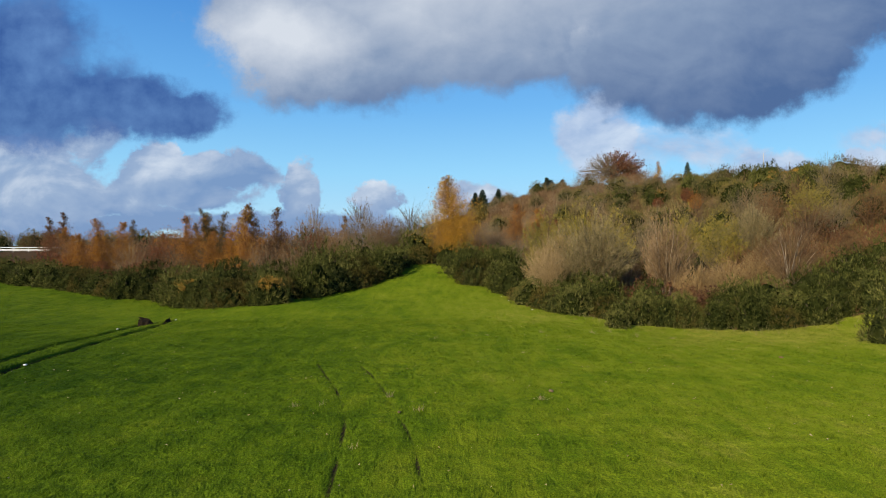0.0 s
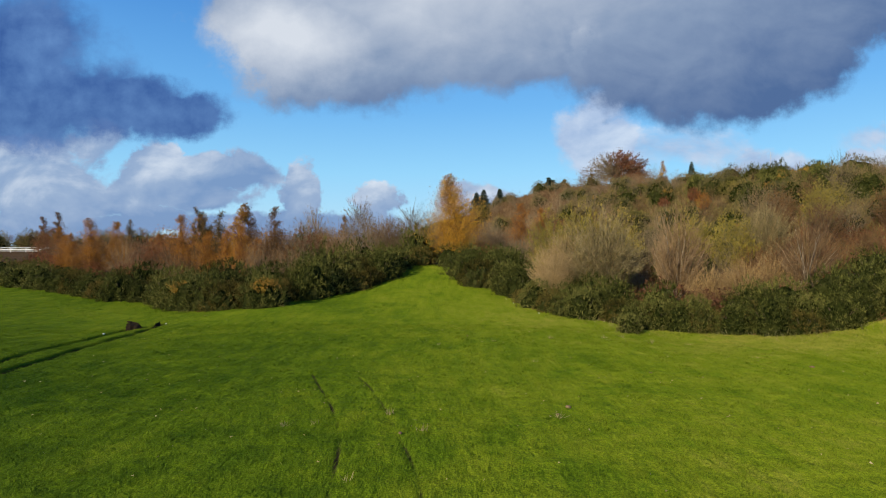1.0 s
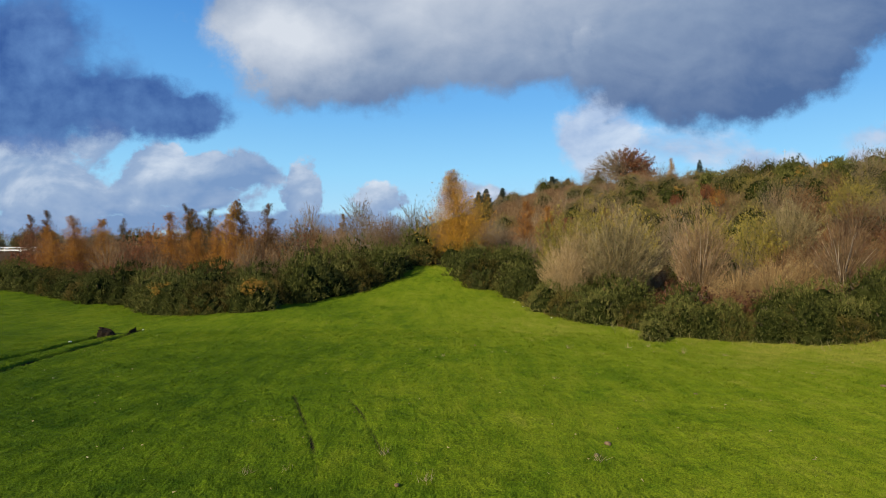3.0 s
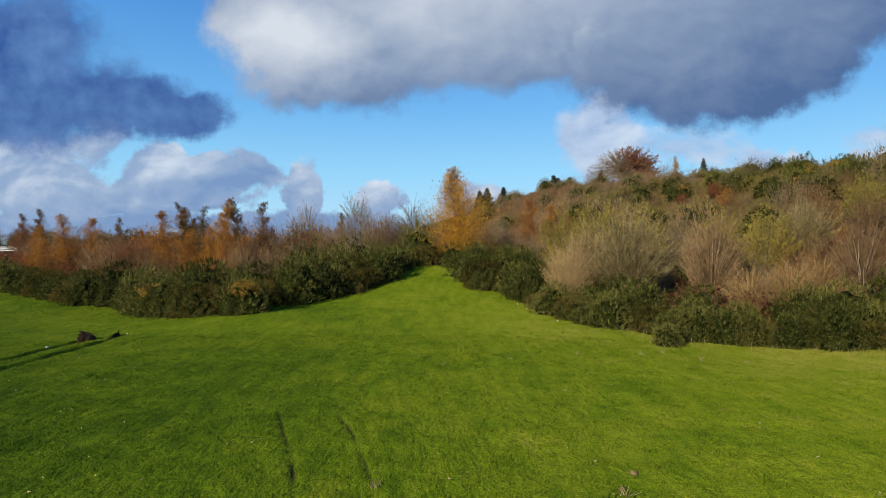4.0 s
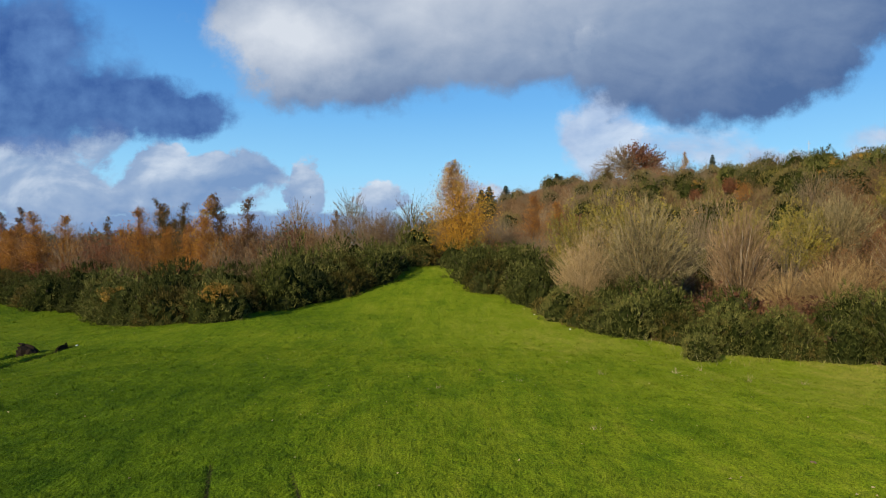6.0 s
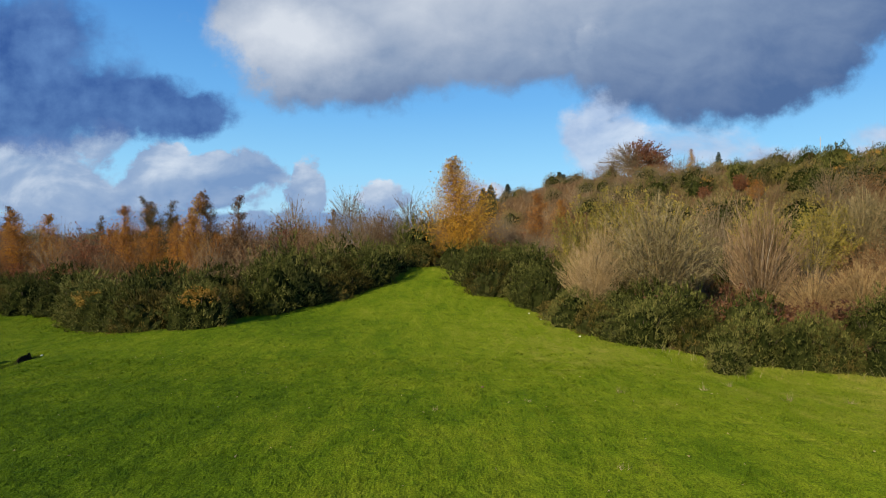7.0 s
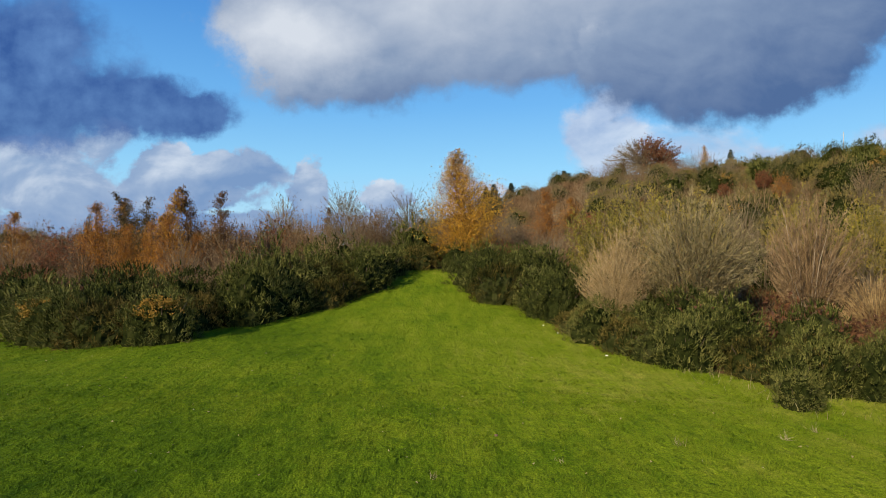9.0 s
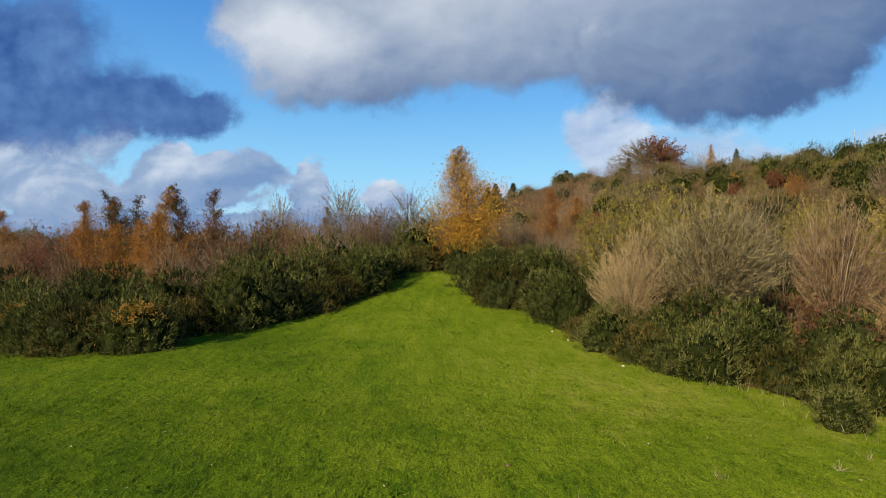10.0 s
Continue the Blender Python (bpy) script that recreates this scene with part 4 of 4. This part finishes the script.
gold_birch = make_birch(210, 8.6, 4.3, 24000, M_GOLD, "tall golden birch with orange top and leaves to its foot", bare_below=0.0, limbs_n=340, leaf_size=0.10, rise=(0.4, 1.2), taper=1.0)
gold_birch.matrix_basis = place(1.1, 55.5)
for kit, x, y, s, i in ((birch_b, -16.9, 51.3, 1.30, 1), (birch_g, -18.2, 51.3, 1.24, 0), (birch_b, -15.0, 51.0, 1.22, 2), (birch_b, -19.7, 51.5, 1.16, 0), (birch_b, -21.1, 51.2, 1.23, 0), (birch_o, -23.2, 51.5, 1.10, 0), (birch_o, -22.0, 52.2, 1.14, 1),
                        (birch_o, -16.5, 47.6, 0.95, 2), (birch_o, -18.0, 48.4, 0.88, 0), (birch_o, -20.2, 49.0, 0.86, 1), (birch_b, -40.5, 94.0, 1.1, 1), (birch_o, -30.7, 51.6, 1.05, 1), (birch_o, -29.4, 52.6, 0.98, 2), (birch_o, -32.9, 51.8, 0.80, 0), (birch_o, -34.1, 52.6, 0.76, 2),
                        (birch_o, -48.0, 72.0, 0.85, 1), (birch_o, 8.5, 66.0, 1.2, 2), (birch_g, 37.6, 100, 0.85, 1), (birch_o, 11.5, 70, 1.0, 0)):
    kit.put(x, y, s, which=i)
for x, y, s in ((-26.2, 48.0, 0.9), (-34.5, 52.5, 0.9), (-10.0, 67.5, 0.7)):
    rust.put(x, y, s)
for x, y, high, spread, seed in ((-9.4, 64.7, 7.4, 2.5, 205), (-13.9, 61.6, 6.7, 2.6, 206), (-3.4, 60.0, 5.8, 2.3, 207), (-5.6, 61.0, 5.0, 2.0, 208), (-1.2, 60.5, 5.2, 2.0, 209)):
    thorn = make_bare(seed, high, spread, 14, 22, 16, M_GREY, M_GREY, "bare grey hawthorn with a rounded twiggy crown", name="hawthorn_tree", category="tree", group="autumn trees", thick=1.3, twig_w=0.009, waist=0.42, fork=0.72, stray=0.65)
    thorn.matrix_basis = place(x, y)
for x, y, s, sz in ((-14.3, 61.2, 1.25, 1.9), (-12.9, 62.0, 1.0, 1.6), (-15.8, 62.5, 0.9, 1.4)):
    dark.put(x, y, s, sz=sz)
dark.put(11.2, 62.0, 1.1)

def make_beech(seed, high, rx, rz, label):
    """A broad domed beech on a short trunk: bare twigs all round, russet leaves held on one side."""
    r = np.random.default_rng(seed)
    root = thing("beech_tree", label, "tree", "autumn trees")
    part("trunk", tube([(0, 0, -0.2), (0.1, 0, high * 0.25), (0, 0.1, high * 0.6)], (0.45, 0.32, 0.08), 8), M_GREY, root)
    n = 300
    d = unit(dome_dirs(n) + r.normal(size=(n, 3)) * 0.12)
    tip = d * (rx, rx, rz) * r.uniform(0.82, 1.0, (n, 1)) + (0, 0, high - rz)
    foot = np.stack([np.zeros(n), np.zeros(n), r.uniform(0.2, 0.55, n) * high], -1)
    way = tip - foot
    limb = spikes(foot, way, np.linalg.norm(way, axis=1), 0.045)
    j = np.repeat(np.arange(n), 26)
    t = r.uniform(0.45, 1.0, (len(j), 1))
    p = foot[j] + way[j] * t
    td = unit(unit(way[j]) + r.normal(size=(len(j), 3)) * 0.45 + (0, 0, 0.25))
    part("branchwork", join(limb, slivers(p, td, r.uniform(0.6, 1.5, len(j)), 0.02)), M_GREY, root)
    k = r.integers(0, len(j), 13000)
    q = p[k] + td[k] * r.uniform(0, 1.2, (13000, 1))
    q = q[q[:, 0] + r.normal(size=len(q)) * 0.9 > -0.3]
    part("foliage", slivers(q, r.normal(size=q.shape), r.uniform(0.2, 0.4, len(q)), 0.12), M_RUST, root)
    return root


beech = make_beech(220, 8.4, 7.8, 6.8, "broad domed beech, half bare, half in russet leaf")
beech.matrix_basis = place(37.0, 125.5, 1.0, 0.0)
spruce = make_conifer(230, 8.0, 2.0, 15, "small dark spruce on the skyline")
spruce.matrix_basis = place(52.0, 121.5, 0.75)
pines = Kit([make_conifer(240 + i, 8.0, 3.2, 14, "dark pine among the woodland on the skyline", "pine_tree", 0.6) for i in range(2)])
for x, y, s in ((10.5, 186, 1.0), (13.0, 188, 1.1), (18.0, 186, 1.0), (31.0, 188, 1.1), (34.0, 187, 1.35), (36.0, 190, 1.3), (39.5, 189, 1.3)):
    pines.put(x, y, s)

# ---- far off: white rail and mast ----
def make_fence():
    root = thing("white_rail_fence", "long white painted rail fence beyond the scrub", "fence", "")
    x0, x1, y = -150.0, -98.0, 146.0
    top = 4.15
    for z in (top, top - 0.45, top - 0.8):
        part("rail", tube([(x0, y, z), (x1, y, z)], (0.09, 0.09), 6), M_WHITE, root)
    for x in np.arange(x0, x1 + 0.1, 4.0):
        g = float(land(np.float64(x), np.float64(y)))
        part("post", tube([(x, y + 0.1, g - 0.2), (x, y + 0.1, top + 0.05)], (0.08, 0.08), 6), M_WHITE, root)
    return root


make_fence()


def make_mast():
    root = thing("radio_mast", "thin grey metal mast on the hill", "mast", "")
    g = float(land(np.float64(46.6), np.float64(83.0)))
    part("pole", tube([(46.6, 83.0, g - 0.2), (46.6, 83.0, 17.7)], (0.06, 0.035), 6), M_MAST, root)
    part("aerial", tube([(46.3, 83.0, 17.3), (46.9, 83.0, 17.3)], (0.02, 0.02), 4), M_MAST, root)
    return root


make_mast()

# ---- grass blades over the field ----
def grass(n, x_of, y0, y1, power, lo, hi, width):
    y = y0 + (y1 - y0) * rng.random(n) ** power
    x = (rng.random(n) * 2 - 1) * x_of(y)
    keep = hedge_depth(x, y) < 0.25
    _, soil = rut_mask(x, y)
    keep &= rng.random(n) > soil * 1.3
    x, y = x[keep], y[keep]
    m = len(x)
    tuft = 0.7 + 0.35 * np.sin(17 * x + 3 * np.sin(7 * y + 1.7 * x)) * np.sin(15 * y + 3 * np.sin(6 * x - 2.1 * y)) + 0.3 * np.sin(2.3 * x + 1.3 * np.sin(1.9 * y)) * np.sin(2.9 * y + np.sin(2.1 * x))
    z = land(x, y) + wave(x, y) - 0.01
    knot = np.sin(8.3 * x + 2.6 * np.sin(3.1 * y + 1.2 * x)) * np.sin(11.7 * y + 2.4 * np.sin(2.7 * x - 1.4 * y))     # tussocks
    h = rng.uniform(lo, hi, m) * (np.clip(0.40 + 0.55 * tuft, 0.5, 1.1) + 0.75 * np.clip(knot - 0.25, 0, 1))
    q = rng.uniform(0, 6.283, m)
    lean = np.stack([np.cos(q + 1.3), np.sin(q + 1.3)], -1) * h[:, None] * rng.uniform(0.2, 1.0, (m, 1))
    w = width * (0.7 + 0.02 * y)
    a = np.stack([x - np.cos(q) * w, y - np.sin(q) * w, z], -1)
    b = np.stack([x + np.cos(q) * w, y + np.sin(q) * w, z], -1)
    c = np.stack([x + lean[:, 0], y + lean[:, 1], z + h], -1)
    return np.stack([a, b, c], 1).reshape(-1, 3), np.arange(3 * m).reshape(-1, 3)


blades = join(grass(340000, lambda y: 0.80 * y + 1.5, 6.5, 30, 0.9, 0.028, 0.070, 0.008), grass(190000, lambda y: 0.80 * y + 1.5, 28, 56, 0.9, 0.03, 0.065, 0.009))
tagged(new("grass", mesh_from("grass", blades[0], blades[1], [M_BLADE])), "short green grass blades over the whole field", "grass", kind="stuff")


def tufts(n, blades, x_of, y0, y1, lo, hi):
    """Coarser tufts that stand above the mown sward and throw small shadows."""
    y = y0 + (y1 - y0) * rng.random(n) ** 0.8
    x = (rng.random(n) * 2 - 1) * x_of(y)
    keep = (hedge_depth(x, y) < 0.0) & (rut_mask(x, y)[1] < 0.1)
    x, y = np.repeat(x[keep], blades), np.repeat(y[keep], blades)
    m = len(x)
    high = np.repeat(rng.uniform(lo, hi, m // blades), blades) * rng.uniform(0.6, 1.1, m)
    x, y = x + rng.normal(size=m) * 0.045, y + rng.normal(size=m) * 0.045
    d = rng.normal(size=(m, 3)) * 0.55
    d[:, 2] = 1
    return slivers(np.stack([x, y, land(x, y) + wave(x, y) - 0.01], -1), d, high, 0.010 + 0.00022 * y)


tagged(new("grass_tufts", mesh_from("grass_tufts", *join(tufts(2600, 9, lambda y: 0.8 * y + 1.5, 7, 30, 0.04, 0.08), tufts(1800, 8, lambda y: 0.8 * y + 1.5, 24, 50, 0.05, 0.10)), [M_BLADE])), "coarser grass tufts standing above the mown turf", "grass", kind="stuff")


def undergrowth(n, x0, x1, y0, y1, lo, hi, width):
    """Dead grass, bramble and bracken litter under the scrub."""
    x, y = rng.uniform(x0, x1, n), rng.uniform(y0, y1, n)
    keep = hedge_depth(x, y) > 1.2
    x, y = x[keep], y[keep]
    m = len(x)
    d = rng.normal(size=(m, 3)) * 0.6
    d[:, 2] = 1
    return slivers(np.stack([x, y, land(x, y) - 0.03], -1), d, rng.uniform(lo, hi, m), width)


tagged(new("undergrowth", mesh_from("undergrowth", *undergrowth(24000, 2, 50, 80, 150, 0.4, 1.2, 0.06), [M_BROWN])), "brown dead stalks high on the hill", "undergrowth", kind="stuff")


def verge(line, n, lo, hi, mat, label, name):
    """Longer grass left standing at the foot of the gorse."""
    pts = np.array(line, float)
    k = rng.integers(0, len(pts) - 1, n)
    t = rng.random((n, 1))
    v = pts[k + 1] - pts[k]
    nrm = unit(np.stack([v[:, 1], -v[:, 0]], -1))
    q = pts[k] + v * t + nrm * (rng.random((n, 1)) ** 2 * 1.6 - 0.5)
    d = rng.normal(size=(n, 3)) * 0.4
    d[:, 2] = 1
    z = land(q[:, 0], q[:, 1]) - 0.02
    tagged(new(name, mesh_from(name, *slivers(np.stack([q[:, 0], q[:, 1], z], -1), d, rng.uniform(lo, hi, n) * (0.4 + 0.8 * rng.random(n)), 0.008), [mat])), label, "grass", kind="stuff")


verge(RIGHT_LINE, 9000, 0.06, 0.20, M_BLADE, "longer green grass at the foot of the gorse", "verge_grass")
verge(LEFT_LINE, 9000, 0.06, 0.18, M_BLADE, "longer green grass at the foot of the gorse", "verge_grass")
verge(RIGHT_LINE[7:], 220, 0.25, 0.5, M_STRAW, "dry straw-coloured stalks by the gorse", "dry_grass")
tagged(new("undergrowth", mesh_from("undergrowth", *undergrowth(45000, 4, 32, 28, 48, 0.2, 0.6, 0.02), [M_BRACKEN])), "brown dead bracken and grass under the scrub", "undergrowth", kind="stuff")
tagged(new("rough_grass", mesh_from("rough_grass", *undergrowth(70000, 6, 64, 40, 90, 0.25, 0.7, 0.04), [M_SCRUB])), "rough olive bramble and grass on the slope", "undergrowth", kind="stuff")
tagged(new("undergrowth", mesh_from("undergrowth", *undergrowth(40000, -55, 8, 36, 75, 0.2, 0.7, 0.03), [M_BRACKEN])), "brown dead bracken and grass behind the gorse", "undergrowth", kind="stuff")


def make_clod(x, y, lx, ly, lz, lean, seed, label):
    """A lump of torn-up turf and dark earth at the end of a rut."""
    r = np.random.default_rng(seed)
    nu, nv = 18, 8
    th, el = np.linspace(0, 2 * np.pi, nu, endpoint=False), np.linspace(-0.3, np.pi / 2, nv)
    d = np.stack([np.outer(np.cos(el), np.cos(th)), np.outer(np.cos(el), np.sin(th)), np.outer(np.sin(el), np.ones(nu))], -1).reshape(-1, 3)
    k = lump(d, seed, 1.3) * r.uniform(0.9, 1.1, len(d))
    v = d * k[:, None] * (lx, ly, lz)
    v[:, 0] += lean * np.maximum(v[:, 2], 0)
    f = [(i * nu + j, i * nu + (j + 1) % nu, (i + 1) * nu + (j + 1) % nu, (i + 1) * nu + j) for i in range(nv - 1) for j in range(nu)]
    root = thing("turf_clod", label, "turf", "torn turf by the ruts")
    root.matrix_basis = Matrix.Translation((x, y, float(land(np.float64(x), np.float64(y))) - 0.06))
    f = np.array(f)
    part("earth", (v, np.concatenate([f[:, [0, 1, 2]], f[:, [0, 2, 3]]])), M_EARTH, root)
    spur = [(lean * lz * 0.5, 0, lz * 0.6), (lean * lz * 1.1 - 0.06, 0.02, lz * 1.15), (lean * lz * 1.6 - 0.16, 0.03, lz * 1.35)]
    part("torn_sod", tube(spur, (0.11, 0.07, 0.01), 6), M_EARTH, root)
    n = 60
    b = rng.uniform(-0.8, 0.8, (n, 2)) * (lx, ly)
    p = np.stack([b[:, 0], b[:, 1], lz * 0.8 * np.sqrt(np.maximum(0, 1 - (b[:, 0] / lx) ** 2 - (b[:, 1] / ly) ** 2))], -1)
    part("grass_fringe", slivers(p, rng.normal(size=(n, 3)) * 0.8 + (0, 0, 0.5), 0.12, 0.008), M_BLADE, root)
    return root


make_clod(-15.5, 29.9, 0.32, 0.25, 0.32, -0.6, 5, "upturned clod of dark earth and turf beside a rut")


def make_flap(x, y, label):
    """A curved strip of turf peeled up along the end of a rut, dark earth side out."""
    root = thing("turf_flap", label, "turf", "torn turf by the ruts")
    root.matrix_basis = place(x, y, 0.75, radians(15), sink=0.04)
    v, f, n = [], [], 14
    for i in range(n):
        t = i / (n - 1)
        cx, cy = 0.22 * math.sin(2.6 * t) - 0.12, 1.1 * t - 0.55
        high = 0.07 + 0.26 * math.sin(math.pi * t) ** 0.7 * (1 + 0.2 * math.sin(11 * t))
        wide = 0.045 + 0.02 * math.sin(7 * t)
        v += [(cx - wide, cy, 0), (cx + wide, cy, 0), (cx + wide * 0.5 - 0.12 * high, cy, high), (cx - wide * 0.6 - 0.2 * high, cy, high * 0.9)]
    for i in range(n - 1):
        for a, b in ((0, 1), (1, 2), (2, 3), (3, 0)):
            p, q = 4 * i + a, 4 * i + b
            f += [(p, q, q + 4), (p, q + 4, p + 4)]
    e = 4 * (n - 1)
    f += [(0, 2, 1), (0, 3, 2), (e, e + 1, e + 2), (e, e + 2, e + 3)]
    part("earth", (np.array(v), np.array(f)), M_EARTH, root)
    b = np.array(v)[2::4]
    b = np.repeat(b, 5, 0) + rng.normal(size=(5 * len(b), 3)) * 0.03
    part("grass_fringe", slivers(b, rng.normal(size=b.shape) * 0.7 + (0, 0, 0.6), 0.10, 0.008), M_BLADE, root)


make_flap(-14.72, 30.6, "curved flap of torn turf standing at the rut end")


def make_scrap(x, y, size, mat, name, label, cat, seed):
    """A small flattish stone or scrap lying in the grass."""
    r = np.random.default_rng(seed)
    nu, nv = 9, 5
    th, el = np.linspace(0, 2 * np.pi, nu, endpoint=False), np.linspace(-1.2, 1.5, nv)
    d = np.stack([np.outer(np.cos(el), np.cos(th)), np.outer(np.cos(el), np.sin(th)), np.outer(np.sin(el), np.ones(nu))], -1).reshape(-1, 3)
    v = d * lump(d, seed)[:, None] * (size, size * 0.75, size * 0.45)
    f = [(i * nu + j, i * nu + (j + 1) % nu, (i + 1) * nu + (j + 1) % nu, (i + 1) * nu + j) for i in range(nv - 1) for j in range(nu)]
    ob = tagged(new(name, mesh_from(name, v, np.array(f), [mat], smooth=True)), label, cat)
    ob.matrix_basis = Matrix.LocRotScale((x, y, float(land(np.float64(x), np.float64(y))) + size * 0.25), Euler((0, 0, r.uniform(0, 6))), None)
    return ob


for i, (x, y, q) in enumerate(((4.35, 37.9, 0.05), (5.35, 34.2, 0.05), (4.0, 39.3, 0.05), (-15.9, 27.9, 0.07), (-13.4, 18.3, 0.06), (-14.6, 31.2, 0.05))):
    make_scrap(x, y, q, M_PAPER, "white_scrap", "small white scrap lying in the grass", "litter", 300 + i)
for i, (x, y, q) in enumerate(((2.82, 14.9, 0.075), (2.45, 14.3, 0.05), (0.9, 26.0, 0.05), (6.1, 18.6, 0.06), (-1.0, 13.0, 0.05), (11.6, 19.6, 0.07))):
    make_scrap(x, y, q, M_STONE, "field_stone", "small buff stone half sunk in the turf", "stone", 320 + i)


def make_stalks(x, y, n, high, seed, label):
    """A tuft of dry stalks above the mown grass."""
    r = np.random.default_rng(seed)
    p = np.stack([r.normal(size=n) * 0.05, r.normal(size=n) * 0.05, np.full(n, -0.02)], -1)
    d = r.normal(size=(n, 3)) * 0.5 + (0, 0, 1)
    ob = tagged(new("dry_stalk_tuft", mesh_from("dry_stalk_tuft", *spikes(p, d, r.uniform(0.5, 1, n) * high, 0.006), [M_STRAW])), label, "dead plant")
    ob.matrix_basis = place(x, y)
    return ob


for i, (x, y, h) in enumerate(((2.45, 14.1, 0.22), (-3.5, 13.5, 0.25), (-2.9, 13.6, 0.2), (-1.35, 14.4, 0.22), (-0.55, 13.2, 0.2), (-1.7, 10.6, 0.2), (4.4, 25.6, 0.25), (6.8, 26.2, 0.3), (7.9, 27.0, 0.3), (1.9, 24.6, 0.15),
                                (8.6, 25.4, 0.35), (10.2, 25.5, 0.3), (-0.3, 23.9, 0.16), (2.9, 20.4, 0.18))):
    make_stalks(x, y, 14, h, 340 + i, "tuft of dry pale stalks in the mown grass")


n = 450
fx, fy = rng.uniform(-14, 16, n), rng.uniform(8, 34, n)
ok = hedge_depth(fx, fy) < 0
fp = np.stack([fx, fy, land(fx, fy) + wave(fx, fy) + 0.035], -1)[ok]
fall = slivers(fp, rng.normal(size=fp.shape) * (1, 1, 0.35), rng.uniform(0.03, 0.07, len(fp)), 0.018)
tagged(new("fallen_leaves", mesh_from("fallen_leaves", *fall, [M_STRAW])), "pale fallen leaves and straw bits in the grass", "leaf litter", kind="stuff")

# plants of the kits that found no place
for kit in Kit.every:
    for spare in kit.free:
        for ob in (*spare.children_recursive, spare):
            bpy.data.objects.remove(ob)
